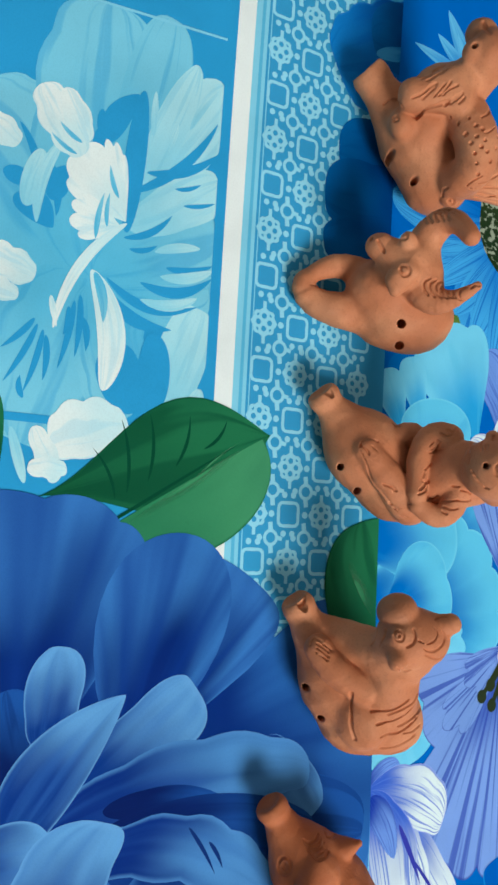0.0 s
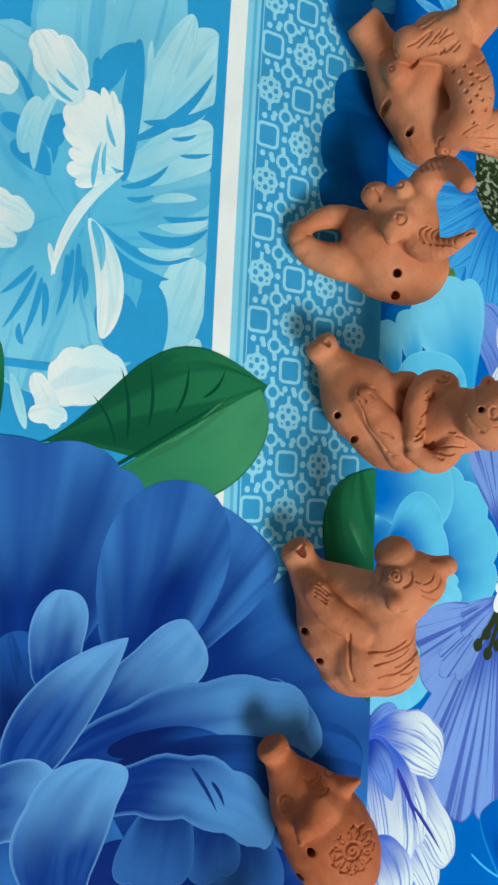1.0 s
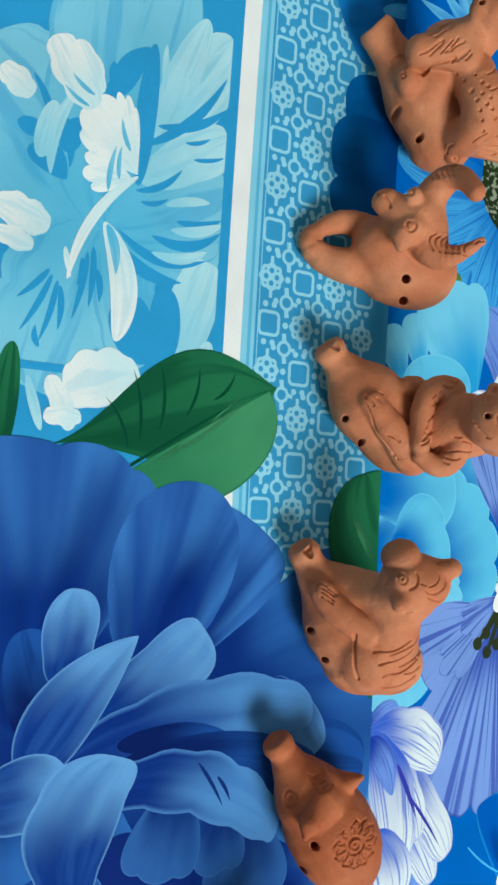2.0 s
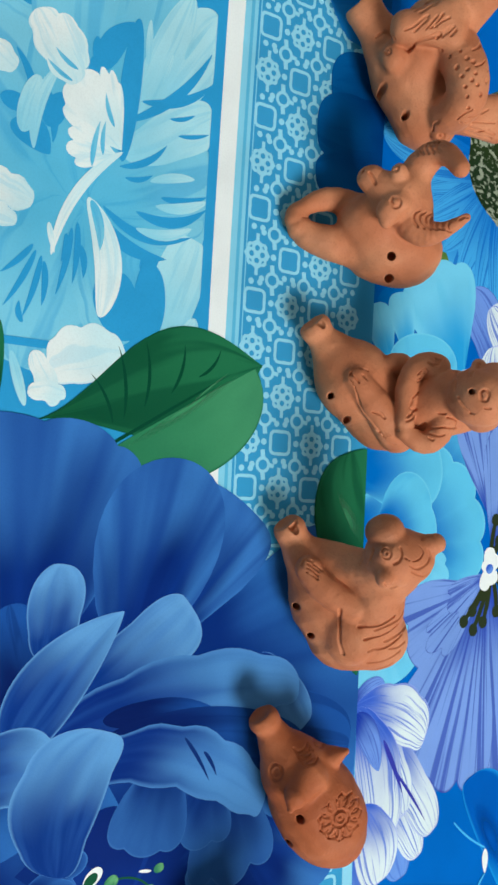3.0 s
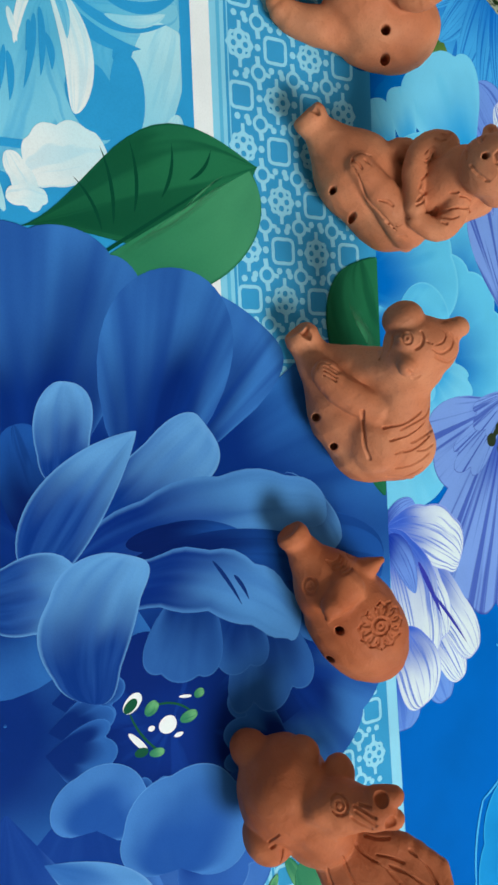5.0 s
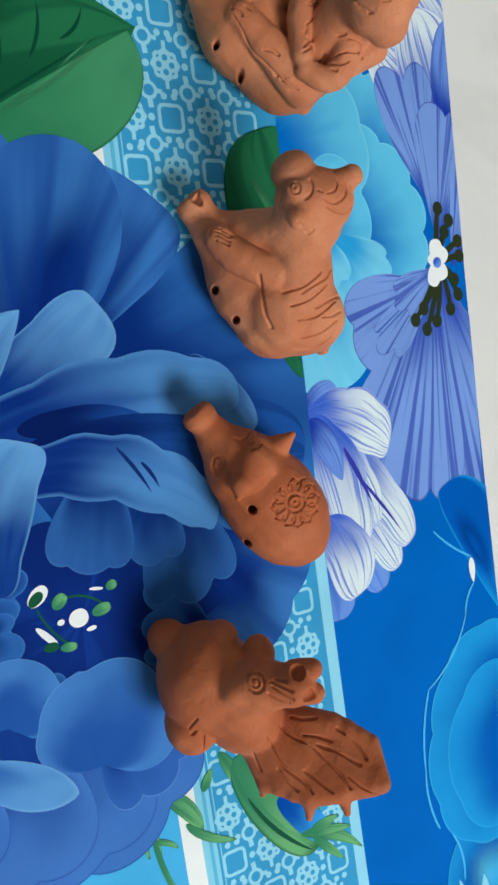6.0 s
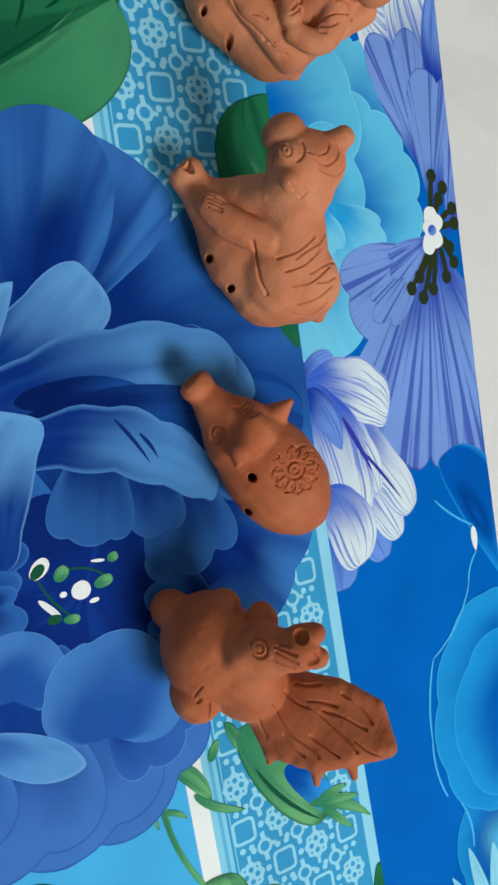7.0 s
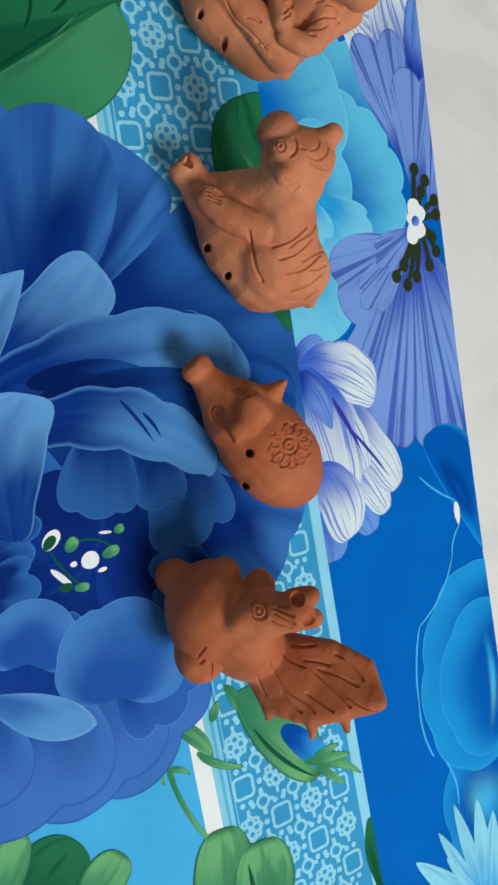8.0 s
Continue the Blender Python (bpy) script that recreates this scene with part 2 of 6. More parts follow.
def plaster(name, colour, scale):
    m, nodes, links, bsdf = shader(name, 0.5, 0.4)
    pos = nodes.new("ShaderNodeNewGeometry").outputs["Position"]
    a = put(nodes, "ShaderNodeTexNoise", Scale=scale, Detail=6.0, Distortion=1.2)
    b = put(nodes, "ShaderNodeTexNoise", Scale=scale * 30, Detail=2.0)
    for n in (a, b):
        links.new(pos, n.inputs["Vector"])
    darker = tuple(0.86 * c for c in colour[:3]) + (1.0,)
    tone = blend(nodes, links, ramp(nodes, links, a.outputs["Fac"], 0.4, 0.75), colour, darker)
    links.new(blend(nodes, links, mathn(nodes, links, "MULTIPLY", b.outputs["Fac"], 0.08), tone, (0.4, 0.4, 0.38, 1)), bsdf.inputs["Base Color"])
    return m


FLOOR_WHITE = plaster("floor_white", (0.74, 0.75, 0.73, 1), 9.0)
WALL_WHITE = plaster("wall_white", (0.58, 0.58, 0.57, 1), 2.0)


# ---- helpers of the scene ----
def mesh_object(name, bm, material, parent=None, label=""):
    me = bpy.data.meshes.new(name)
    bm.to_mesh(me)
    bm.free()
    me.materials.append(material)
    ob = new(name, me)
    ob.parent = parent
    return tagged(ob, label)


def box(name, lo, hi, material):
    bm = bmesh.new()
    bmesh.ops.create_cube(bm, size=1, matrix=Matrix.LocRotScale((Vector(lo) + Vector(hi)) / 2, None, Vector(hi) - Vector(lo)))
    return mesh_object(name, bm, material)


# ---- the room: walls and ceiling are unseen, added to close it and bounce light ----
tagged(box("floor", (-2.0, -2.0, -0.10), (1.6, 2.0, -0.0006), FLOOR_WHITE), "smooth off-white floor with faint marks", "floor", kind="structure")
tagged(box("ceiling", (-2.1, -2.1, 2.6), (1.7, 2.1, 2.7), WALL_WHITE), "plain white ceiling", "ceiling", kind="structure")
tagged(box("wall_west", (-2.1, -2.1, 0), (-2.0, 2.1, 2.6), WALL_WHITE), "plain off-white wall", "wall", kind="structure")
tagged(box("wall_south", (-2.0, -2.1, 0), (1.6, -2.0, 2.6), WALL_WHITE), "plain off-white wall", "wall", kind="structure")
tagged(box("wall_north", (-2.0, 2.0, 0), (1.6, 2.1, 2.6), WALL_WHITE), "plain off-white wall", "wall", kind="structure")
bm = bmesh.new()
W0, W1 = WINDOW_AT.y - 0.5, WINDOW_AT.y + 0.5
for lo, hi in (((1.6, -2.1, 0), (1.7, W0, 2.6)), ((1.6, W1, 0), (1.7, 2.1, 2.6)), ((1.6, W0, 0), (1.7, W1, 1.38)), ((1.6, W0, 2.38), (1.7, W1, 2.6))):
    bmesh.ops.create_cube(bm, size=1, matrix=Matrix.LocRotScale((Vector(lo) + Vector(hi)) / 2, None, Vector(hi) - Vector(lo)))
tagged(mesh_object("wall_east", bm, WALL_WHITE), "plain off-white wall with a window opening", "wall", kind="structure")

# ---- the two printed cloths: both bent alike to fit the camera's view ----
def view_bend(x):
    return 0.02 * x + 0.0006 * x * x


SEAM, FAR_EDGE, NEAR_TOP, X0, X1 = 7.65, 18.95, 0.0007, -75.0, 85.0
FAR_SPAN, NEAR_SPAN = (4.0, FAR_EDGE), (-60.0, SEAM)


def cloth(name, span, top, thick, material):
    bm = bmesh.new()
    n = 80
    rows = []
    for k in range(n + 1):
        x = X0 + (X1 - X0) * k / n
        ring = []
        for s, z in ((span[0], top - thick), (span[0], top), (span[1] - 0.03, top), (span[1], top - 0.3 * thick), (span[1], top - thick)):
            ring.append(bm.verts.new((x / 100, (s + view_bend(x)) / 100, z)))
        rows.append(ring)
    for a, b in zip(rows, rows[1:]):
        for k in range(5):
            bm.faces.new((a[k], b[k], b[(k + 1) % 5], a[(k + 1) % 5]))
    bm.faces.new(rows[0])
    bm.faces.new(rows[-1][::-1])
    bmesh.ops.recalc_face_normals(bm, faces=bm.faces)
    return mesh_object(name, bm, material)


far_cloth = tagged(cloth("printed_cloth", FAR_SPAN, 0.0, 0.0005, DEEP_GROUND), "deep blue cloth printed with sky-blue and lilac flowers", "cloth", "printed cloths")
near_cloth = tagged(cloth("printed_cloth", NEAR_SPAN, NEAR_TOP, 0.0003, PANEL_BLUE), "blue cloth with a large printed peony and lattice border", "cloth", "printed cloths")
LEVEL = {far_cloth: 0.0, near_cloth: NEAR_TOP}
LIMIT = {far_cloth: FAR_EDGE, near_cloth: SEAM}
clip = 99.0


def next_level(sheet):
    LEVEL[sheet] += 0.000003
    return LEVEL[sheet]


def strip(name, sheet, s0, s1, x0, x1, material):
    """A printed band along the cloth."""
    bm = bmesh.new()
    z, n = next_level(sheet), 60
    rows = []
    for k in range(n + 1):
        x = x0 + (x1 - x0) * k / n
        rows.append([bm.verts.new((x / 100, (s + view_bend(x)) / 100, z)) for s in (s0, s1)])
    for a, b in zip(rows, rows[1:]):
        bm.faces.new((a[0], b[0], b[1], a[1]))
    return mesh_object(name, bm, material, sheet)


def petal(root, tip, wl, wr, bend, a, b, lobes, depth, material, name="printed_petal"):
    """A flat printed petal from root to tip: half widths to either side, a bent axis, fullness at root and tip, scalloped rim."""
    root, tip = Vector(root), Vector(tip)
    axis = tip - root
    left = Vector((-axis.y, axis.x)).normalized()
    peak = a / (a + b)
    top = peak**a * (1 - peak) ** b
    nv, nu = (26, 10) if axis.length > 3 else (14, 6)
    z, edge = next_level(sheet), min(LIMIT[sheet], clip)
    bm = bmesh.new()
    layer = bm.loops.layers.uv.new("UVMap")
    grid, spot = [], {}
    for i in range(nv + 1):
        q = i / nv
        s = 0.5 - 0.5 * math.cos(math.pi * q)
        full = max(s, 1e-4) ** a * max(1 - s, 1e-4) ** b / top
        mid = root + axis * s + left * (bend * 4 * s * (1 - s))
        row = []
        for j in range(nu + 1):
            u = 2 * j / nu - 1
            w = (wl if u < 0 else wr) * full
            if lobes:
                w *= 1 - depth * 2 * (1 - abs(math.sin(math.pi * (lobes * q + (0.3 if u < 0 else 0)))))
            p = mid - left * (u * w)
            v = bm.verts.new((p.x / 100, min(p.y, edge + view_bend(p.x)) / 100, z))
            spot[v] = (0.5 + 0.5 * u, s)
            row.append(v)
        grid.append(row)
    for r0, r1 in zip(grid, grid[1:]):
        for j in range(nu):
            face = bm.faces.new((r0[j], r0[j + 1], r1[j + 1], r1[j]))
            for loop in face.loops:
                loop[layer].uv = spot[loop.vert]
    if bm.faces[:] and sum(f.normal.z for f in (x for x in bm.faces if not x.normal_update())) < 0:
        bmesh.ops.reverse_faces(bm, faces=bm.faces)
    return mesh_object(name, bm, material, sheet)


def fan(root, tip, spread_l, spread_r, fullness, lobes, depth, material, name="printed_petal"):
    """A flat printed petal that spreads like a fan: angles to either side, fullness of the rim, scallops along it."""
    root, tip = Vector(root), Vector(tip)
    axis = tip - root
    turn = math.atan2(axis.y, axis.x)
    z, edge = next_level(sheet), min(LIMIT[sheet], clip)
    na, nr = 28 + 6 * lobes, 9
    bm = bmesh.new()
    layer = bm.loops.layers.uv.new("UVMap")
    spot, grid = {}, []
    for i in range(na + 1):
        q = 2 * i / na - 1
        angle = turn - radians(spread_r if q > 0 else spread_l) * q
        rim = axis.length * max(0.0, 1 - abs(q) ** fullness) ** (1 / fullness) if spread_l + spread_r < 350 else axis.length
        if lobes:
            rim *= 1 - depth * 2 * (1 - abs(math.sin(math.pi * lobes * i / na)) ** 0.7)
        # the cloth ends at its edge, and the print with it
        near, far, rise = 0.01 * rim, max(rim, 1e-3), math.sin(angle)
        cut = (edge + view_bend(root.x + 0.5 * rim * math.cos(angle)) - root.y) / rise if abs(rise) > 1e-3 else far
        if rise > 0 and cut > near:
            far = min(far, cut)
        elif rise < 0:
            near = min(max(near, cut), far)
        row = []
        for j in range(nr + 1):
            r = near + (far - near) * j / nr
            x, y = root.x + r * math.cos(angle), root.y + r * math.sin(angle)
            v = bm.verts.new((x / 100, min(y, edge + view_bend(x)) / 100, z))
            spot[v] = (0.5 + 0.5 * q, r / max(rim, 1e-3))
            row.append(v)
        grid.append(row)
    for r0, r1 in zip(grid, grid[1:]):
        for j in range(nr):
            face = bm.faces.new((r0[j], r0[j + 1], r1[j + 1], r1[j]))
            for loop in face.loops:
                loop[layer].uv = spot[loop.vert]
    if sum(f.normal.z for f in (x for x in bm.faces if not x.normal_update())) < 0:
        bmesh.ops.reverse_faces(bm, faces=bm.faces)
    return mesh_object(name, bm, material, sheet)


# ---- bands and lattice of the near cloth ----
strip("printed_panel", near_cloth, -60, -1.75, 16, X1, SKY_PANEL)
strip("printed_stripe", near_cloth, -1.85, -0.95, X0, X1, WHITE_PRINT)
strip("printed_stripe", near_cloth, -0.95, -0.62, X0, X1, BAND_PALE)
strip("printed_stripe", near_cloth, -0.62, -0.45, X0, X1, BAND_MID)
strip("printed_stripe", near_cloth, -0.45, -0.25, X0, X1, BAND_PALE)
strip("printed_border", near_cloth, -0.25, SEAM - 0.03, X0, X1, BORDER_BLUE)
strip("printed_stripe", near_cloth, 7.0, SEAM - 0.03, 12, X1, EDGE_BAND)
strip("printed_stripe", near_cloth, -0.12, -0.06, X0, X1, BAND_PALE)

PITCH_X, PITCH_S, AT_X, AT_S = 2.2, 1.83, -23.4, 0.5


def loop_path(kind, r):
    """Closed outline of a border motif round (0, 0)."""
    n = 28
    pts = []
    for k in range(n):
        a = 2 * math.pi * k / n
        c, s = math.cos(a), math.sin(a)
        if kind == "square":
            g = r / (abs(c) ** 5 + abs(s) ** 5) ** 0.2
        elif kind == "rosette":
            g = r * (0.92 + 0.08 * math.cos(8 * a))
        else:
            g = r
        pts.append((g * c, g * s))
    return pts


def motif(bm, x, s, pts, width, z):
    """Outline of that width, or a filled blot where width is 0."""
    def at(px, ps):
        X = x + px
        return bm.verts.new((X / 100, min(s + ps + view_bend(X), SEAM - 0.05 + view_bend(X)) / 100, z))
    outer = [at(px, ps) for px, ps in pts]
    if not width:
        bm.faces.new(outer)
        return
    inner = []
    for px, ps in pts:
        k = 1 - width / math.hypot(px, ps)
        inner.append(at(px * k, ps * k))
    for k in range(len(pts)):
        m = (k + 1) % len(pts)
        bm.faces.new((outer[k], outer[m], inner[m], inner[k]))


def dash(bm, x0, s0, x1, s1, w, z):
    d = Vector((x1 - x0, s1 - s0)).normalized() * w
    corners = ((x0 + d.y, s0 - d.x), (x1 + d.y, s1 - d.x), (x1 - d.y, s1 + d.x), (x0 - d.y, s0 + d.x))
    bm.faces.new([bm.verts.new((x / 100, (s + view_bend(x)) / 100, z)) for x, s in corners])


bm = bmesh.new()
Z0 = next_level(near_cloth)
for i in range(-7, 34):
    for j in range(4):
        x, s = AT_X + i * PITCH_X, AT_S + j * PITCH_S
        if s > 7.0:
            continue
        if (i + j) % 2 == 0:
            motif(bm, x, s, loop_path("square", 0.62), 0.17, Z0)
            for d in (-1, 1):
                motif(bm, x + d * 0.9, s + 0.24, loop_path("round", 0.15), 0, Z0 + 3e-6)
                motif(bm, x + d * 0.9, s - 0.24, loop_path("round", 0.15), 0, Z0 + 5e-6)
        else:
            motif(bm, x, s, loop_path("rosette", 0.72), 0.18, Z0)
            for k in range(4):
                a = math.pi / 2 * k
                motif(bm, x + 0.3 * math.cos(a), s + 0.3 * math.sin(a), loop_path("round", 0.29), 0.16, Z0 + 2e-6 * (k + 1))
            motif(bm, x, s, loop_path("round", 0.09), 0, Z0 + 1.1e-5)
            dash(bm, x + 0.66, s, x + 1.0, s, 0.09, Z0 + 1.3e-5)
            dash(bm, x - 0.66, s, x - 1.0, s, 0.09, Z0 + 1.5e-5)
        if j < 3:
            y = s + PITCH_S / 2
            motif(bm, x + 1.1, y, loop_path("round", 0.4), 0.16, Z0 + 1.7e-5)
            dash(bm, x + 1.1 + 0.34, y, x + 1.1 + 0.72, y + 0.05, 0.12, Z0 + 1.9e-5)
            dash(bm, x + 1.1 - 0.34, y, x + 1.1 - 0.72, y - 0.05, 0.12, Z0 + 2.1e-5)
            dash(bm, x + 1.1, y + 0.34, x + 1.15, y + 0.62, 0.1, Z0 + 2.3e-5)
            motif(bm, x + 1.1, y - 0.6, loop_path("round", 0.15), 0, Z0 + 2.5e-5)
            motif(bm, x, y, loop_path("round", 0.16), 0, Z0 + 2.7e-5)
for f in bm.faces:
    f.normal_update()
    if f.normal.z < 0:
        f.normal_flip()
LEVEL[near_cloth] += 3e-5
tagged(mesh_object("printed_lattice", bm, BORDER_LINE, near_cloth), kind="stuff")

# ---- printed flowers; places in centimetres ----
sheet = far_cloth
# spiky bloom
petal((-27.98, 12.91), (-31.55, 10.83), 0.54, 0.55, 0.00, 0.6, 0.8, 0, 0, CYAN)
petal((-27.98, 12.91), (-29.95, 10.14), 0.44, 0.44, 0.00, 0.6, 0.8, 0, 0, CYAN)
petal((-27.98, 12.91), (-30.47, 11.59), 0.54, 0.55, 0.00, 0.6, 0.8, 0, 0, CYAN)
petal((-27.98, 12.91), (-28.92, 8.57), 0.36, 0.36, 0.00, 0.6, 0.8, 0, 0, CYAN)
petal((-20.30, 14.61), (-20.32, 7.54), 1.28, 1.36, 0.27, 0.5, 0.45, 0, 0, CYAN_LINED)
petal((-19.53, 15.53), (-17.56, 7.89), 1.37, 1.22, 0.00, 0.5, 0.45, 0, 0, CYAN_LINED)
petal((-19.53, 15.53), (-17.18, 10.41), 1.54, 1.52, 0.00, 0.5, 0.45, 0, 0, CYAN_LINED)
petal((-18.88, 15.56), (-12.17, 12.57), 1.63, 2.16, 0.00, 0.5, 0.6, 0, 0, CYAN_LINED)
petal((-18.97, 16.00), (-12.37, 15.09), 1.78, 2.34, 0.00, 0.5, 0.6, 0, 0, CYAN_LINED)
petal((-19.85, 15.51), (-16.96, 12.44), 1.33, 1.64, 0.00, 0.5, 0.4, 0, 0, CYAN_PALE)
petal((-17.82, 10.57), (-19.67, 13.99), 0.24, 0.31, 0.00, 0.6, 0.8, 0, 0, OLIVE, "printed_leaf")
petal((-15.24, 11.51), (-12.88, 12.54), 0.66, 0.73, 0.00, 0.6, 0.8, 0, 0, OLIVE, "printed_leaf")
petal((-20.44, 17.24), (-18.00, 10.38), 0.79, 0.79, 0.00, 0.5, 0.5, 0, 0, CYAN_LINED)
petal((-20.44, 17.24), (-16.29, 10.67), 0.83, 0.82, 0.00, 0.5, 0.5, 0, 0, CYAN_LINED)
petal((-20.44, 17.24), (-14.87, 12.04), 0.97, 0.95, 0.00, 0.5, 0.5, 0, 0, CYAN_LINED)
petal((-20.44, 17.24), (-13.25, 13.54), 1.28, 1.25, 0.00, 0.5, 0.5, 0, 0, CYAN_LINED)
petal((-20.44, 17.24), (-12.54, 15.15), 1.28, 1.25, 0.00, 0.5, 0.5, 0, 0, CYAN_LINED)
petal((-20.44, 17.24), (-11.81, 16.83), 1.45, 1.40, 0.00, 0.5, 0.5, 0, 0, CYAN_LINED)
petal((-20.44, 17.24), (-18.91, 9.48), 0.76, 0.76, 0.00, 0.5, 0.5, 0, 0, CYAN_LINED)
petal((-7.06, 18.84), (-13.06, 14.33), 1.53, 2.06, 0.00, 0.45, 0.4, 3, 0.06, LILAC_LINED)
petal((-7.21, 20.58), (-12.35, 16.07), 1.39, 1.91, 0.00, 0.45, 0.4, 3, 0.06, LILAC_WHITE)
petal((-16.67, 18.55), (-25.30, 17.19), 4.36, 3.08, 0.00, 0.5, 0.45, 3, 0.04, SEED_HEAD, "printed_seed_head")
# sky-blue bloom
fan((-9.54, 11.15), (-13.32, 9.33), 60, 60, 3, 3, 0.04, FAN_DEEP)
fan((-8.04, 14.19), (-14.30, 11.90), 42, 30, 4, 3, 0.03, FAN_PALE)
fan((-7.79, 9.06), (-11.24, 7.61), 24, 24, 3, 0, 0, FAN_PALE)
fan((-8.22, 10.22), (-12.07, 9.17), 20, 22, 3, 0, 0, FAN_PALE)
fan((-5.31, 11.40), (-10.14, 11.11), 50, 50, 3, 0, 0, FAN_SKY)
fan((-0.97, 11.79), (-6.63, 14.15), 48, 60, 3, 5, 0.04, FAN_SKY)
fan((1.16, 10.38), (-0.18, 16.46), 95, 80, 3, 7, 0.035, FAN_SKY)
fan((0.76, 6.03), (0.45, 11.95), 50, 50, 3, 3, 0.03, FAN_SKY)
fan((-2.25, 5.87), (-4.13, 12.87), 36, 42, 3, 2, 0.02, FAN_SKY)
fan((0.75, 8.34), (-0.84, 12.60), 55, 60, 3, 2, 0.03, FAN_SKY)
fan((1.16, 10.38), (4.47, 12.87), 50, 60, 3, 6, 0.06, FAN_PALE)
fan((1.16, 9.84), (3.83, 9.97), 50, 50, 3, 3, 0.06, FAN_PALE)
fan((2.68, 8.73), (8.75, 9.77), 40, 40, 3, 0, 0, FAN_PALE)
# lilac bloom with dark stamens
petal((-4.72, 17.46), (-8.13, 13.62), 1.57, 1.62, 0.00, 0.4, 0.4, 2, 0.05, LILAC_WHITE)
petal((-4.47, 18.27), (-10.20, 16.64), 2.12, 2.67, 0.00, 0.4, 0.4, 2, 0.05, LILAC_WHITE)
petal((-4.49, 18.49), (-9.96, 19.30), 1.29, 2.24, 0.00, 0.4, 0.4, 0, 0, LILAC_LINED)
fan((-0.19, 16.88), (-7.61, 15.38), 26, 24, 3, 2, 0.08, FAN_LILAC)
fan((1.64, 17.16), (-5.69, 18.54), 26, 22, 3, 2, 0.05, FAN_LILAC)
fan((2.88, 18.05), (-4.09, 22.24), 30, 25, 3, 2, 0.05, FAN_LILAC)
fan((3.46, 16.59), (7.38, 11.36), 50, 45, 3, 3, 0.05, FAN_LILAC)
fan((2.86, 16.97), (15.77, 18.50), 34, 14, 5, 5, 0.03, FAN_LILAC)
fan((2.85, 16.68), (14.90, 14.34), 20, 33, 5, 5, 0.03, FAN_LILAC)
fan((3.46, 16.46), (7.02, 12.49), 26, 20, 2.5, 3, 0.08, FAN_LILAC)
fan((2.86, 16.97), (4.87, 13.91), 30, 30, 2.5, 3, 0.08, FAN_LILAC)
petal((2.71, 17.12), (-0.20, 17.34), 0.17, 0.17, 0.13, 0.3, 0.2, 0, 0, STAMEN, "printed_stamen")
petal((-0.55, 17.34), (0.17, 17.34), 0.34, 0.34, 0.00, 0.5, 0.5, 0, 0, STAMEN, "printed_stamen")
petal((2.71, 17.12), (0.41, 18.07), 0.17, 0.17, 0.13, 0.3, 0.2, 0, 0, STAMEN, "printed_stamen")
petal((0.05, 18.06), (0.77, 18.07), 0.34, 0.34, 0.00, 0.5, 0.5, 0, 0, STAMEN, "printed_stamen")
petal((2.71, 17.12), (1.49, 18.61), 0.17, 0.17, 0.11, 0.3, 0.2, 0, 0, STAMEN, "printed_stamen")
petal((1.13, 18.60), (1.85, 18.61), 0.34, 0.34, 0.00, 0.5, 0.5, 0, 0, STAMEN, "printed_stamen")
petal((2.71, 17.12), (2.27, 18.67), 0.17, 0.17, 0.09, 0.3, 0.2, 0, 0, STAMEN, "printed_stamen")
petal((1.91, 18.66), (2.63, 18.67), 0.34, 0.34, 0.00, 0.5, 0.5, 0, 0, STAMEN, "printed_stamen")
petal((2.71, 17.12), (3.51, 18.18), 0.17, 0.17, 0.12, 0.3, 0.2, 0, 0, STAMEN, "printed_stamen")
petal((3.15, 18.17), (3.87, 18.18), 0.34, 0.34, 0.00, 0.5, 0.5, 0, 0, STAMEN, "printed_stamen")
petal((2.71, 17.12), (4.30, 18.37), 0.17, 0.17, 0.13, 0.3, 0.2, 0, 0, STAMEN, "printed_stamen")
petal((3.94, 18.37), (4.66, 18.37), 0.34, 0.34, 0.00, 0.5, 0.5, 0, 0, STAMEN, "printed_stamen")
petal((2.71, 17.12), (5.06, 17.73), 0.17, 0.17, 0.13, 0.3, 0.2, 0, 0, STAMEN, "printed_stamen")
petal((4.69, 17.73), (5.42, 17.73), 0.34, 0.34, 0.00, 0.5, 0.5, 0, 0, STAMEN, "printed_stamen")
petal((2.71, 17.12), (5.63, 16.69), 0.17, 0.17, 0.13, 0.3, 0.2, 0, 0, STAMEN, "printed_stamen")
petal((5.27, 16.69), (5.99, 16.69), 0.34, 0.34, 0.00, 0.5, 0.5, 0, 0, STAMEN, "printed_stamen")
petal((2.71, 17.12), (6.05, 15.95), 0.17, 0.17, 0.12, 0.3, 0.2, 0, 0, STAMEN, "printed_stamen")
petal((5.68, 15.95), (6.41, 15.95), 0.34, 0.34, 0.00, 0.5, 0.5, 0, 0, STAMEN, "printed_stamen")
petal((2.71, 17.12), (5.54, 15.19), 0.17, 0.17, 0.12, 0.3, 0.2, 0, 0, STAMEN, "printed_stamen")
petal((5.18, 15.19), (5.91, 15.19), 0.34, 0.34, 0.00, 0.5, 0.5, 0, 0, STAMEN, "printed_stamen")
petal((2.71, 17.12), (1.02, 17.67), 0.17, 0.17, 0.13, 0.3, 0.2, 0, 0, STAMEN, "printed_stamen")
petal((0.66, 17.67), (1.38, 17.68), 0.34, 0.34, 0.00, 0.5, 0.5, 0, 0, STAMEN, "printed_stamen")
petal((2.71, 17.12), (4.97, 15.82), 0.17, 0.17, 0.12, 0.3, 0.2, 0, 0, STAMEN, "printed_stamen")
petal((4.60, 15.82), (5.33, 15.82), 0.34, 0.34, 0.00, 0.5, 0.5, 0, 0, STAMEN, "printed_stamen")
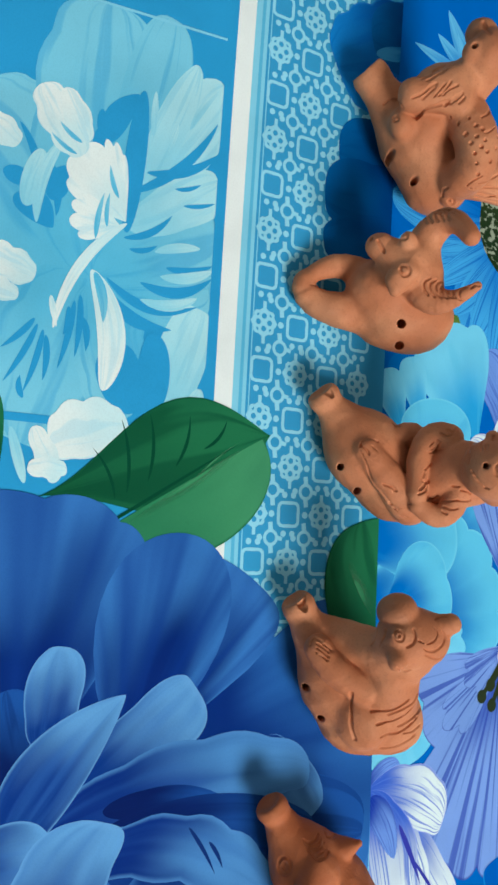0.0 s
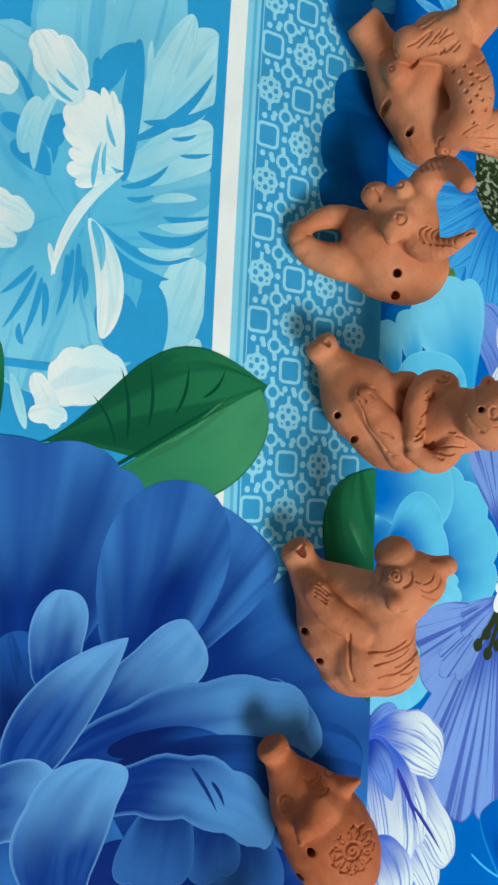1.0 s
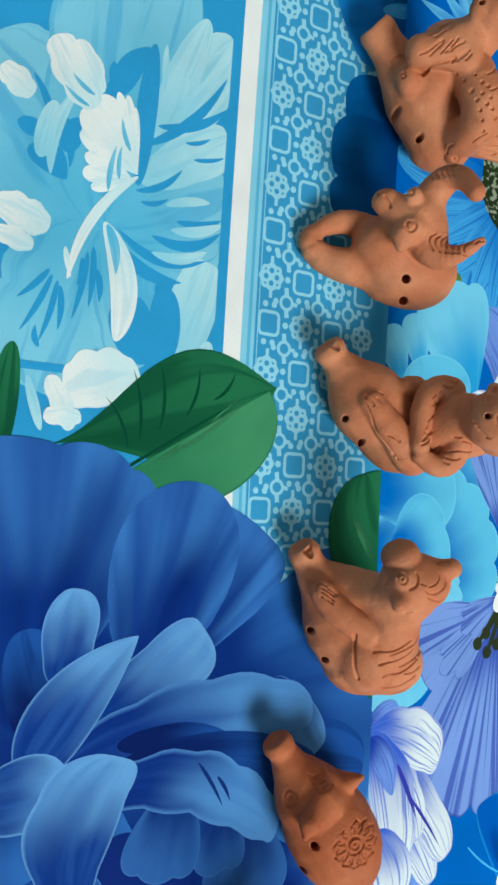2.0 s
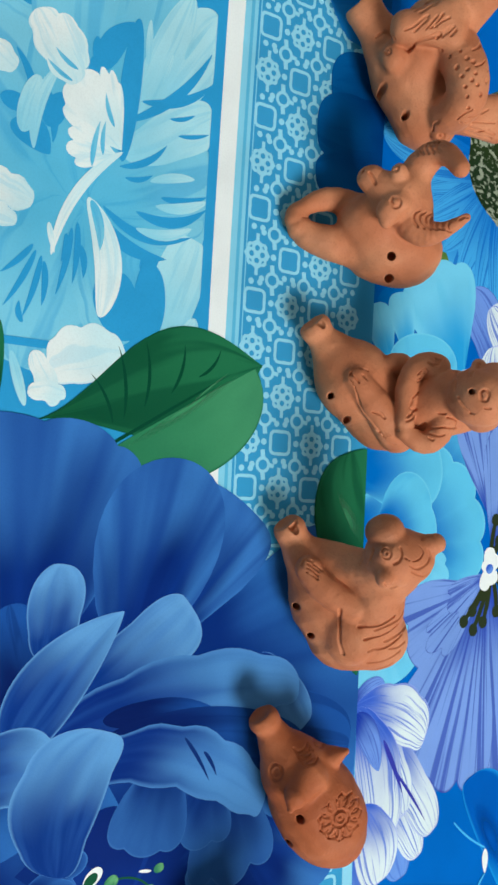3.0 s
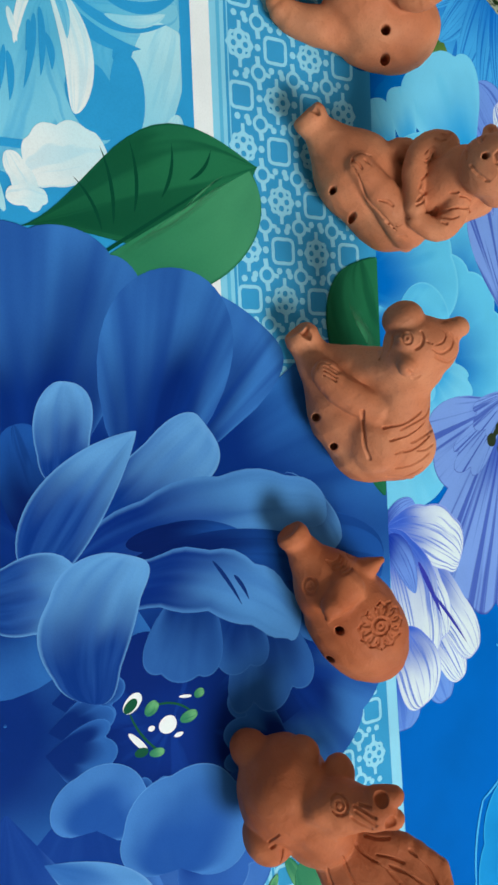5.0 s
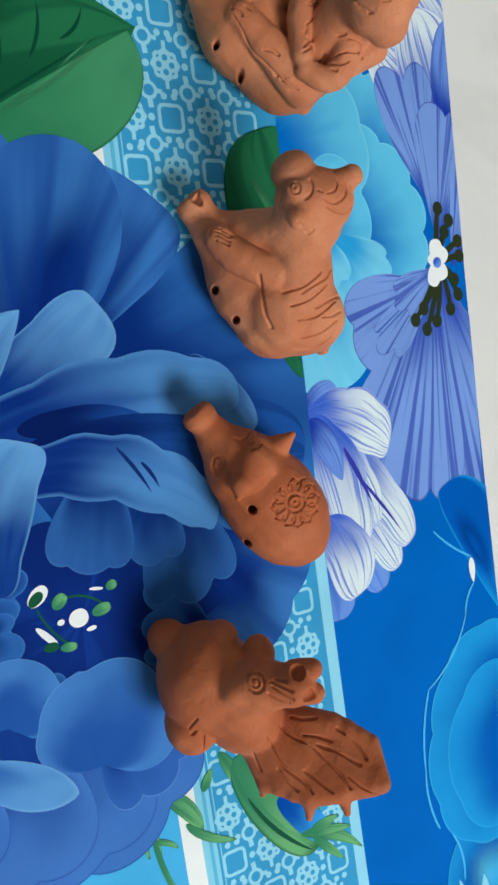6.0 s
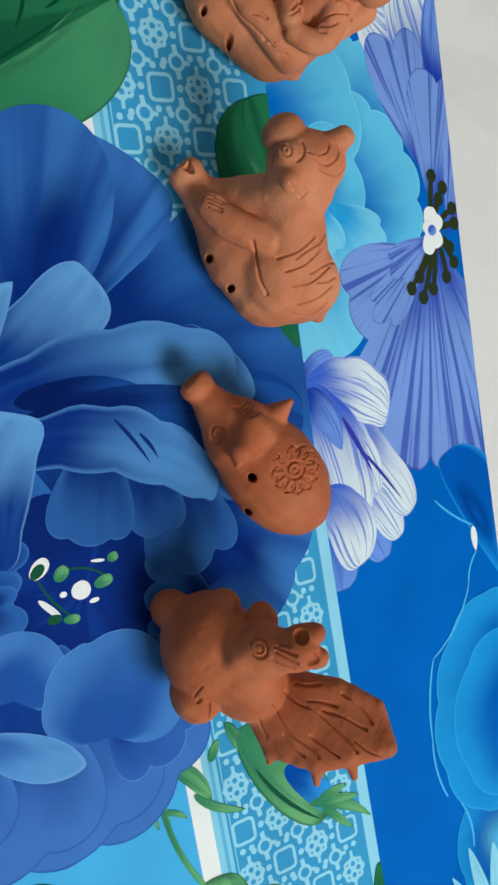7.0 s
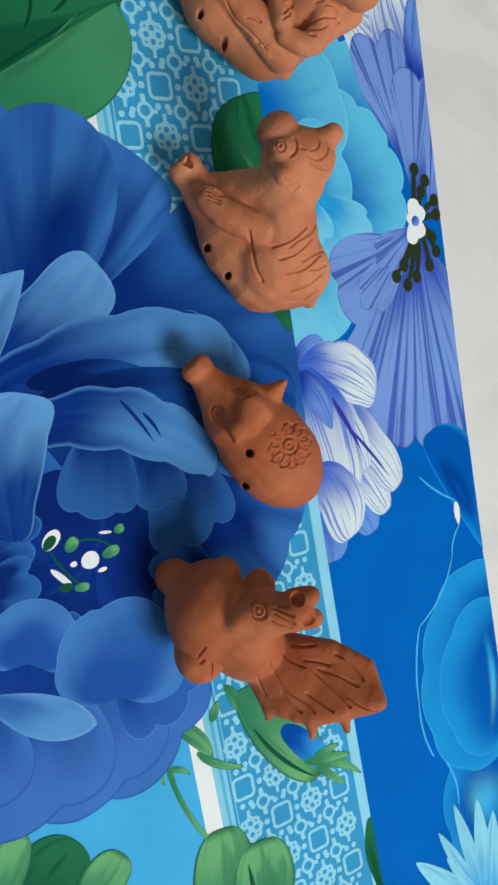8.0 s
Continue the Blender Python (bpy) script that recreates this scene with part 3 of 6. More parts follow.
petal((2.61, 17.01), (1.39, 16.98), 0.47, 0.47, 0.00, 0.4, 0.35, 0, 0, WHITE_PRINT, "printed_stamen")
petal((2.61, 17.01), (1.89, 17.68), 0.42, 0.43, 0.00, 0.4, 0.35, 0, 0, WHITE_PRINT, "printed_stamen")
petal((2.61, 17.01), (3.49, 17.44), 0.47, 0.46, 0.00, 0.4, 0.35, 0, 0, WHITE_PRINT, "printed_stamen")
petal((2.61, 17.01), (3.83, 16.53), 0.46, 0.45, 0.00, 0.4, 0.35, 0, 0, WHITE_PRINT, "printed_stamen")
petal((2.61, 17.01), (2.18, 16.52), 0.43, 0.44, 0.00, 0.4, 0.35, 0, 0, WHITE_PRINT, "printed_stamen")
petal((2.37, 16.88), (2.86, 17.14), 0.30, 0.29, 0.00, 0.5, 0.5, 0, 0, LILAC, "printed_stamen")
# white and lilac bloom
petal((16.10, 8.47), (19.89, 8.71), 1.25, 1.21, 0.00, 0.4, 0.35, 3, 0.08, LILAC)
petal((14.48, 7.64), (18.69, 7.46), 0.71, 0.70, 0.00, 0.4, 0.45, 0, 0, LILAC_WHITE)
petal((13.93, 9.54), (18.95, 11.56), 1.10, 1.21, 0.00, 0.4, 0.35, 3, 0.06, LILAC)
petal((13.06, 9.67), (18.03, 12.67), 1.08, 1.06, 0.00, 0.4, 0.35, 3, 0.06, LILAC_WHITE)
petal((10.90, 8.90), (16.82, 13.68), 1.20, 1.30, 0.35, 0.4, 0.3, 3, 0.06, LILAC_WHITE)
petal((9.79, 8.00), (15.63, 11.50), 1.27, 1.37, 0.35, 0.35, 0.35, 3, 0.06, LILAC_WHITE)
petal((9.62, 7.74), (8.39, 9.64), 0.56, 0.63, 0.19, 0.45, 0.35, 0, 0, LILAC_LINED)
petal((9.67, 7.74), (11.71, 12.73), 1.83, 1.27, 0.49, 0.5, 0.3, 4, 0.05, LILAC_WHITE)
petal((9.67, 7.67), (17.38, 9.58), 2.16, 1.38, 0.49, 0.4, 0.35, 3, 0.05, LILAC_WHITE)
petal((9.92, 7.91), (13.05, 9.60), 0.69, 0.75, 0.21, 0.4, 0.7, 0, 0, LILAC_LINED)
petal((14.75, 8.31), (18.90, 10.00), 1.60, 1.44, 0.35, 0.4, 0.32, 2, 0.04, LILAC_WHITE)
petal((11.47, 9.84), (14.54, 11.36), 0.11, 0.18, 0.07, 0.5, 0.9, 0, 0, VIOLET)
petal((13.24, 10.78), (16.24, 13.10), 0.07, 0.11, 0.07, 0.5, 0.9, 0, 0, VIOLET)
# blue rose
petal((14.40, 16.13), (22.45, 20.42), 2.54, 1.10, 0.34, 0.35, 0.6, 0, 0, ROSE)
petal((15.45, 16.64), (20.37, 19.64), 1.02, 0.67, 0.00, 0.5, 0.6, 0, 0, ROSE_DEEP)
petal((18.56, 17.82), (19.98, 17.89), 0.23, 0.23, 0.00, 0.6, 0.9, 0, 0, WHITE_PRINT)
fan((36.74, 19.78), (35.22, 14.41), 75, 70, 3, 3, 0.03, FAN_ROSE)
fan((29.40, 24.03), (27.35, 13.74), 66, 58, 3, 6, 0.015, FAN_ROSE)
fan((29.93, 23.95), (28.63, 15.06), 62, 55, 2.5, 3, 0.02, FAN_ROSE)
petal((25.46, 18.66), (33.38, 18.64), 0.5, 0.5, 0.75, 0.5, 0.5, 0, 0, ROSE_PALE)
petal((39.52, 19.38), (34.54, 16.14), 1.95, 2.46, 0.00, 0.4, 0.5, 0, 0, ROSE_PALE)
petal((16.65, 15.23), (18.50, 17.82), 0.06, 0.06, -0.14, 0.15, 0.15, 0, 0, ROSE_LINE, "printed_line")
petal((19.98, 17.89), (21.64, 17.09), 0.07, 0.07, -0.18, 0.15, 0.15, 0, 0, ROSE_LINE, "printed_line")
petal((21.64, 17.09), (24.96, 14.01), 0.07, 0.07, 0.44, 0.15, 0.15, 0, 0, ROSE_LINE, "printed_line")
petal((24.96, 14.01), (29.22, 13.37), 0.07, 0.07, -0.22, 0.15, 0.15, 0, 0, ROSE_LINE, "printed_line")
petal((29.22, 13.37), (32.66, 14.02), 0.07, 0.07, -0.25, 0.15, 0.15, 0, 0, ROSE_LINE, "printed_line")
petal((33.35, 14.91), (36.21, 15.52), 0.07, 0.07, 0.27, 0.15, 0.15, 0, 0, ROSE_LINE, "printed_line")
# cyan spikes
petal((44.03, 17.20), (36.04, 15.12), 0.54, 0.55, 0.00, 0.6, 0.75, 0, 0, CYAN_PALE)
petal((44.03, 17.20), (36.47, 16.96), 0.69, 0.70, 0.00, 0.6, 0.75, 0, 0, CYAN_PALE)
petal((44.03, 17.20), (37.17, 13.71), 0.48, 0.48, 0.00, 0.6, 0.75, 0, 0, CYAN_PALE)
petal((44.03, 17.20), (38.11, 11.80), 0.71, 0.72, 0.00, 0.6, 0.75, 0, 0, CYAN_PALE)
petal((44.03, 17.20), (37.72, 18.21), 0.72, 0.73, 0.00, 0.6, 0.75, 0, 0, CYAN_PALE)
petal((44.03, 17.20), (38.91, 14.10), 0.38, 0.38, 0.00, 0.6, 0.75, 0, 0, CYAN_PALE)
sheet = near_cloth
clip = -2.35
# pale bloom in the panel
petal((-12.88, -7.95), (-19.24, -13.54), 4.46, 3.89, 0.00, 0.35, 0.28, 5, 0.05, PALE_MID)
petal((-12.91, -7.83), (-24.80, -7.99), 3.10, 2.86, 0.00, 0.35, 0.3, 5, 0.05, PALE_MID)
petal((-15.57, -6.76), (-25.14, -5.15), 1.49, 1.56, 0.00, 0.5, 0.35, 0, 0, PALE_MID)
petal((-12.83, -8.19), (-5.79, -10.26), 4.03, 3.21, 0.00, 0.3, 0.3, 6, 0.05, PALE_MID)
petal((-12.69, -7.69), (-7.59, -6.75), 1.01, 1.46, 0.00, 0.35, 0.3, 3, 0.08, PALE_MID)
petal((-15.56, -6.79), (-22.78, -2.18), 1.54, 1.41, 0.00, 0.55, 0.26, 3, 0.05, PALE_LIGHT)
petal((-16.94, -6.21), (-23.42, -3.80), 0.74, 0.90, 0.00, 0.5, 0.5, 2, 0.05, PALE_LIGHT)
petal((-13.02, -7.84), (-15.91, -2.20), 3.04, 3.00, 0.00, 0.5, 0.22, 4, 0.03, PALE_MID)
petal((-15.36, -6.62), (-18.35, -2.38), 1.03, 1.32, 0.00, 0.5, 0.25, 2, 0.04, PALE_LIGHT)
petal((-12.61, -6.95), (-13.36, -2.61), 0.25, 1.86, 0.00, 0.5, 0.3, 0, 0, PALE_MID)
petal((-7.39, -4.43), (-12.40, -2.92), 1.29, 1.12, 0.00, 0.3, 0.25, 0, 0, PALE_LIGHT)
petal((-7.29, -3.21), (-8.87, -2.70), 0.43, 0.43, 0.00, 0.4, 0.5, 0, 0, PALE_LIGHT)
petal((-14.85, -6.72), (-16.31, -4.59), 0.16, 0.16, -0.28, 0.6, 0.8, 0, 0, PANEL_BLUE, "printed_vein")
petal((-14.42, -6.44), (-14.84, -5.17), 0.12, 0.12, -0.14, 0.6, 0.8, 0, 0, PANEL_BLUE, "printed_vein")
petal((-13.94, -4.71), (-14.47, -2.48), 0.18, 0.18, -0.20, 0.6, 0.8, 0, 0, PANEL_BLUE, "printed_vein")
petal((-13.08, -5.84), (-13.91, -2.45), 0.25, 0.25, -0.55, 0.6, 0.8, 0, 0, PANEL_BLUE, "printed_vein")
petal((-13.01, -7.35), (-12.49, -3.12), 0.23, 0.23, -0.72, 0.6, 0.8, 0, 0, PANEL_BLUE, "printed_vein")
petal((-12.51, -7.44), (-11.27, -4.27), 0.31, 0.31, -0.47, 0.6, 0.8, 0, 0, PANEL_BLUE, "printed_vein")
petal((-16.86, -6.52), (-21.04, -2.66), 0.23, 0.23, -0.47, 0.6, 0.8, 0, 0, PANEL_BLUE, "printed_vein")
petal((-17.91, -5.89), (-19.61, -2.57), 0.22, 0.22, -0.38, 0.6, 0.8, 0, 0, PANEL_BLUE, "printed_vein")
petal((-17.52, -4.53), (-18.02, -3.32), 0.10, 0.10, -0.10, 0.6, 0.8, 0, 0, PANEL_BLUE, "printed_vein")
petal((-16.87, -4.08), (-17.33, -2.57), 0.10, 0.10, -0.08, 0.6, 0.8, 0, 0, PANEL_BLUE, "printed_vein")
petal((-14.54, -5.28), (-15.12, -3.14), 0.22, 0.22, 0.10, 0.6, 0.6, 0, 0, PALE_LIGHT, "printed_vein")
petal((-13.51, -4.95), (-14.24, -2.47), 0.25, 0.25, -0.20, 0.6, 0.6, 0, 0, PALE_LIGHT, "printed_vein")
petal((-12.35, -5.79), (-12.87, -3.14), 0.25, 0.25, -0.30, 0.6, 0.6, 0, 0, PALE_LIGHT, "printed_vein")
petal((-18.78, -5.02), (-20.44, -4.58), 0.13, 0.13, 0.00, 0.6, 0.6, 0, 0, PALE_LIGHT, "printed_vein")
petal((-20.35, -4.02), (-22.59, -2.75), 0.17, 0.17, 0.10, 0.6, 0.6, 0, 0, PALE_LIGHT, "printed_vein")
petal((-19.58, -5.73), (-21.60, -5.73), 0.16, 0.16, 0.00, 0.6, 0.6, 0, 0, PALE_LIGHT, "printed_vein")
petal((-18.70, -7.84), (-21.23, -6.49), 0.54, 0.54, 0.18, 0.6, 0.8, 0, 0, PANEL_BLUE, "printed_vein")
petal((-18.56, -8.32), (-19.57, -7.40), 0.34, 0.35, 0.00, 0.6, 0.8, 0, 0, PANEL_BLUE, "printed_vein")
petal((-16.36, -6.56), (-19.76, -6.78), 0.36, 0.37, -0.16, 0.6, 0.8, 0, 0, PANEL_BLUE, "printed_vein")
petal((-20.10, -8.05), (-18.88, -8.05), 0.20, 0.20, 0.00, 0.6, 0.8, 0, 0, PANEL_BLUE, "printed_vein")
petal((-15.73, -9.91), (-17.28, -9.43), 0.48, 0.49, 0.00, 0.6, 0.8, 0, 0, PANEL_BLUE, "printed_vein")
petal((-15.58, -11.36), (-14.61, -9.72), 0.65, 0.64, 0.25, 0.6, 0.8, 0, 0, PANEL_BLUE, "printed_vein")
petal((-16.47, -11.86), (-16.27, -10.52), 0.39, 0.39, 0.00, 0.6, 0.8, 0, 0, PANEL_BLUE, "printed_vein")
petal((-17.51, -10.26), (-15.10, -9.64), 0.22, 0.22, 0.24, 0.6, 0.8, 0, 0, PANEL_BLUE, "printed_vein")
petal((-18.58, -11.35), (-15.58, -10.47), 0.17, 0.17, 0.34, 0.6, 0.8, 0, 0, PANEL_BLUE, "printed_vein")
petal((-10.81, -10.15), (-9.46, -11.39), 0.13, 0.13, 0.08, 0.5, 0.8, 0, 0, PANEL_BLUE, "printed_vein")
petal((-10.60, -10.02), (-8.14, -11.19), 0.13, 0.13, 0.09, 0.5, 0.8, 0, 0, PANEL_BLUE, "printed_vein")
petal((-10.41, -9.78), (-7.80, -10.40), 0.13, 0.13, 0.09, 0.5, 0.8, 0, 0, PANEL_BLUE, "printed_vein")
petal((-10.21, -9.66), (-8.37, -9.65), 0.14, 0.14, 0.09, 0.5, 0.8, 0, 0, PANEL_BLUE, "printed_vein")
petal((-11.80, -8.60), (-8.91, -9.11), 0.14, 0.14, 0.09, 0.5, 0.8, 0, 0, PANEL_BLUE, "printed_vein")
petal((-12.08, -8.38), (-9.48, -8.44), 0.14, 0.14, 0.09, 0.5, 0.8, 0, 0, PANEL_BLUE, "printed_vein")
petal((-11.17, -8.20), (-9.79, -7.99), 0.15, 0.15, 0.10, 0.5, 0.8, 0, 0, PANEL_BLUE, "printed_vein")
petal((-11.52, -8.82), (-10.32, -8.97), 0.14, 0.14, 0.09, 0.5, 0.8, 0, 0, PANEL_BLUE, "printed_vein")
petal((-7.58, -10.38), (-8.46, -10.55), 0.13, 0.13, 0.09, 0.5, 0.8, 0, 0, PANEL_BLUE, "printed_vein")
petal((-10.24, -6.67), (-7.50, -5.61), 0.78, 1.26, 0.00, 0.3, 0.4, 0, 0, PANEL_BLUE)
petal((-7.53, -5.35), (-11.00, -5.11), 0.51, 1.05, 0.00, 0.3, 0.4, 0, 0, PANEL_BLUE)
petal((-15.24, -10.90), (-17.71, -10.39), 0.47, 0.48, 0.00, 0.5, 0.5, 0, 0, PALE_LIGHT)
petal((-14.67, -10.41), (-18.44, -9.51), 0.26, 0.27, 0.35, 0.6, 0.6, 0, 0, PALE_LIGHT)
petal((-15.09, -6.63), (-21.46, -6.25), 0.5, 0.45, 0.00, 0.5, 0.5, 0, 0, PANEL_BLUE)
fan((-15.53, -6.67), (-18.80, -7.97), 62, 22, 3, 6, 0.05, PALE_WHITE)
fan((-15.32, -6.91), (-15.46, -9.11), 45, 40, 3, 4, 0.07, PALE_WHITE)
petal((-17.79, -8.87), (-20.41, -10.61), 0.92, 1.16, 0.00, 0.45, 0.4, 4, 0.1, PALE_WHITE)
petal((-18.49, -8.56), (-20.54, -9.65), 0.68, 0.64, 0.00, 0.5, 0.5, 3, 0.1, PALE_WHITE)
petal((-17.66, -11.33), (-18.51, -12.65), 0.64, 0.65, 0.00, 0.4, 0.4, 3, 0.1, PALE_WHITE)
petal((-12.51, -10.27), (-13.15, -12.49), 0.80, 0.81, 0.00, 0.4, 0.4, 4, 0.1, PALE_WHITE)
petal((-11.58, -10.87), (-11.94, -12.41), 0.46, 0.51, 0.00, 0.4, 0.4, 3, 0.1, PALE_WHITE)
petal((-14.56, -7.94), (-16.55, -7.70), 0.12, 0.12, 0.07, 0.6, 0.9, 0, 0, PALE_MID, "printed_vein")
petal((-15.15, -7.49), (-16.62, -7.46), 0.10, 0.10, 0.07, 0.6, 0.9, 0, 0, PALE_MID, "printed_vein")
petal((-18.42, -8.80), (-19.07, -9.79), 0.11, 0.11, 0.08, 0.6, 0.9, 0, 0, PALE_MID, "printed_vein")
petal((-17.88, -9.00), (-18.50, -10.10), 0.10, 0.10, 0.08, 0.6, 0.9, 0, 0, PALE_MID, "printed_vein")
petal((-16.47, -7.07), (-17.81, -7.53), 0.11, 0.11, 0.08, 0.6, 0.9, 0, 0, PALE_MID, "printed_vein")
petal((-15.48, -6.63), (-10.53, -9.40), 0.20, 0.25, -0.54, 0.45, 0.5, 0, 0, PALE_WHITE)
petal((-11.84, -9.58), (-10.60, -9.27), 0.12, 0.14, 0.00, 0.5, 0.8, 0, 0, PALE_WHITE)
petal((-13.23, -7.97), (-8.26, -7.11), 0.65, 0.59, 0.55, 0.55, 0.5, 0, 0, PALE_WHITE)
petal((-13.14, -7.85), (-11.09, -7.34), 0.23, 0.22, 0.15, 0.5, 0.8, 0, 0, PALE_MID, "printed_vein")
petal((-6.82, -12.47), (-6.81, -0.63), 0.17, 0.17, 0.00, 0.05, 0.05, 0, 0, PANEL_BLUE, "printed_line")
# next panel below the dividing line
petal((-6.63, -5.81), (-5.68, -9.13), 0.70, 1.85, 0.00, 0.35, 0.3, 4, 0.06, PALE_WHITE)
petal((-4.34, -8.81), (-6.51, -9.86), 0.46, 0.56, 0.00, 0.4, 0.4, 3, 0.1, PALE_WHITE)
petal((-4.83, -8.37), (-4.81, -9.97), 0.36, 0.59, 0.00, 0.4, 0.4, 3, 0.1, PALE_WHITE)
petal((-6.41, -10.74), (-4.24, -10.04), 0.22, 0.22, 0.00, 0.5, 0.5, 0, 0, PALE_LIGHT)
petal((-24.64, -9.46), (-25.19, -1.12), 0.06, 0.06, 0.00, 0.05, 0.05, 0, 0, BAND_PALE, "printed_line")
clip = 99.0
# dark blooms at the edge
petal((-29.43, 9.79), (-26.05, 3.54), 3.68, 2.65, 0.00, 0.3, 0.3, 6, 0.05, EDGE_BLUE)
petal((-28.98, 9.41), (-28.27, 5.66), 1.95, 1.98, 0.00, 0.35, 0.4, 0, 0, EDGE_DARK)
petal((-28.10, 8.68), (-27.34, 6.01), 0.37, 0.43, 0.00, 0.5, 0.5, 0, 0, EDGE_PALE)
petal((-22.02, 9.02), (-21.55, 4.03), 1.55, 2.21, 0.00, 0.3, 0.3, 2, 0.05, EDGE_DARK)
petal((-19.61, 9.16), (-19.22, 3.33), 1.82, 2.32, 0.00, 0.3, 0.28, 2, 0.05, EDGE_DARK)
petal((-17.81, 9.26), (-16.97, 3.38), 1.32, 1.47, 0.00, 0.3, 0.3, 0, 0, EDGE_DARK)
petal((-13.12, 8.03), (-12.82, 6.17), 0.57, 1.73, 0.00, 0.3, 0.4, 2, 0.05, EDGE_DARK)
# green leaves
petal((-2.57, -11.77), (-7.67, -11.37), 0.63, 0.55, 0.00, 0.5, 0.5, 0, 0, LEAF, "printed_leaf")
petal((-3.68, -9.67), (-7.18, 1.03), 2.60, 2.56, 0.00, 2, 1.2, 0, 0, LEAF, "printed_leaf")
petal((-2.81, -6.13), (-6.98, 0.68), 0.06, 3.2, 0.00, 0.42, 0.42, 0, 0, LEAF_LIGHT, "printed_leaf")
petal((-2.71, -5.93), (-6.75, -0.03), 0.05, 0.41, 0.00, 0.5, 0.5, 0, 0, LEAF_PALE, "printed_leaf")
petal((-3.83, -6.26), (-5.86, -7.37), 0.07, 0.07, -0.20, 0.6, 0.9, 0, 0, LEAF_DARK, "printed_vein")
petal((-4.11, -5.77), (-7.18, -6.22), 0.08, 0.08, -0.20, 0.6, 0.9, 0, 0, LEAF_DARK, "printed_vein")
petal((-4.66, -4.86), (-7.57, -4.97), 0.08, 0.08, -0.21, 0.6, 0.9, 0, 0, LEAF_DARK, "printed_vein")
petal((-5.38, -3.63), (-7.68, -3.10), 0.08, 0.08, -0.21, 0.6, 0.9, 0, 0, LEAF_DARK, "printed_vein")
petal((-6.26, -2.32), (-7.65, -1.26), 0.08, 0.08, -0.21, 0.6, 0.9, 0, 0, LEAF_DARK, "printed_vein")
petal((-2.12, -7.48), (-6.61, -0.62), 0.10, 0.05, 0.00, 0.5, 0.8, 0, 0, LEAF_DARK, "printed_vein")
petal((-4.56, -3.04), (-6.83, -0.48), 0.08, 0.08, 0.08, 0.5, 0.8, 0, 0, LEAF_PALE, "printed_vein")
petal((5.30, 5.56), (9.35, 7.78), 0.99, 0.97, 0.00, 0.4, 0.7, 0, 0, LEAF, "printed_leaf")
# sprig below the peony
petal((24.18, -2.79), (27.76, -1.92), 0.13, 0.13, 0.16, 0.2, 0.2, 0, 0, SPRIG, "printed_stem")
petal((25.43, -2.30), (27.61, -2.42), 0.14, 0.14, -0.17, 0.3, 0.4, 0, 0, SPRIG, "printed_stem")
petal((26.96, -2.20), (27.61, -1.07), 0.13, 0.13, 0.10, 0.3, 0.4, 0, 0, SPRIG, "printed_stem")
petal((26.86, -2.13), (31.57, -0.25), 0.13, 0.13, -0.31, 0.1, 0.1, 0, 0, SPRIG, "printed_stem")
petal((24.93, -1.82), (27.35, 0.19), 0.45, 0.35, 0.25, 0.6, 0.6, 0, 0, SPRIG, "printed_leaf")
petal((26.78, -0.58), (28.36, 1.80), 0.18, 0.23, -0.20, 0.4, 0.6, 0, 0, SPRIG, "printed_leaf")
petal((25.60, 0.37), (24.72, 0.90), 0.23, 0.23, 0.00, 0.5, 0.7, 0, 0, SPRIG, "printed_leaf")
petal((24.13, 1.37), (26.23, 2.49), 0.34, 0.33, 0.00, 0.5, 0.5, 0, 0, SPRIG, "printed_leaf")
petal((24.65, 2.09), (30.47, 6.18), 1.44, 1.45, 0.00, 0.5, 0.4, 0, 0, SPRIG, "printed_leaf")
petal((26.69, 2.58), (30.48, 5.81), 0.06, 0.16, -0.27, 0.5, 0.6, 0, 0, SPRIG_DARK, "printed_vein")
petal((27.28, 4.17), (30.21, 6.70), 0.74, 0.62, 0.00, 0.4, 0.3, 0, 0, BUD, "printed_bud")
petal((29.49, 5.24), (31.51, 8.76), 0.34, 0.28, 0.28, 0.5, 0.8, 0, 0, SPRIG, "printed_leaf")
petal((29.62, 5.58), (30.17, 8.18), 0.28, 0.28, 0.00, 0.5, 0.8, 0, 0, SPRIG, "printed_leaf")
petal((29.90, 5.90), (31.67, 7.61), 0.23, 0.23, 0.00, 0.5, 0.8, 0, 0, SPRIG, "printed_leaf")
petal((29.54, 5.77), (29.36, 7.46), 0.28, 0.28, 0.00, 0.5, 0.8, 0, 0, SPRIG, "printed_leaf")
petal((35.56, -0.40), (30.84, 0.02), 1.57, 1.84, 0.00, 0.3, 0.35, 0, 0, SPRIG, "printed_leaf")
petal((36.65, 1.72), (32.33, 2.05), 1.66, 1.96, 0.00, 0.3, 0.35, 0, 0, SPRIG, "printed_leaf")
petal((35.94, 1.49), (33.15, 1.26), 0.13, 0.16, 0.00, 0.5, 0.8, 0, 0, SPRIG_DARK, "printed_vein")
petal((39.05, 9.57), (34.13, 8.88), 0.78, 1.03, 0.00, 0.4, 0.5, 2, 0.1, LEAF, "printed_leaf")
petal((30.72, -9.72), (28.46, -6.67), 1.91, 1.71, 0.00, 0.4, 0.4, 0, 0, LEAF, "printed_leaf")
petal((31.65, -6.92), (29.80, -4.83), 1.17, 1.09, 0.00, 0.4, 0.35, 0, 0, SPRIG, "printed_leaf")
petal((29.83, -10.50), (26.95, -8.99), 1.01, 0.88, 0.00, 0.4, 0.4, 0, 0, SPRIG, "printed_leaf")
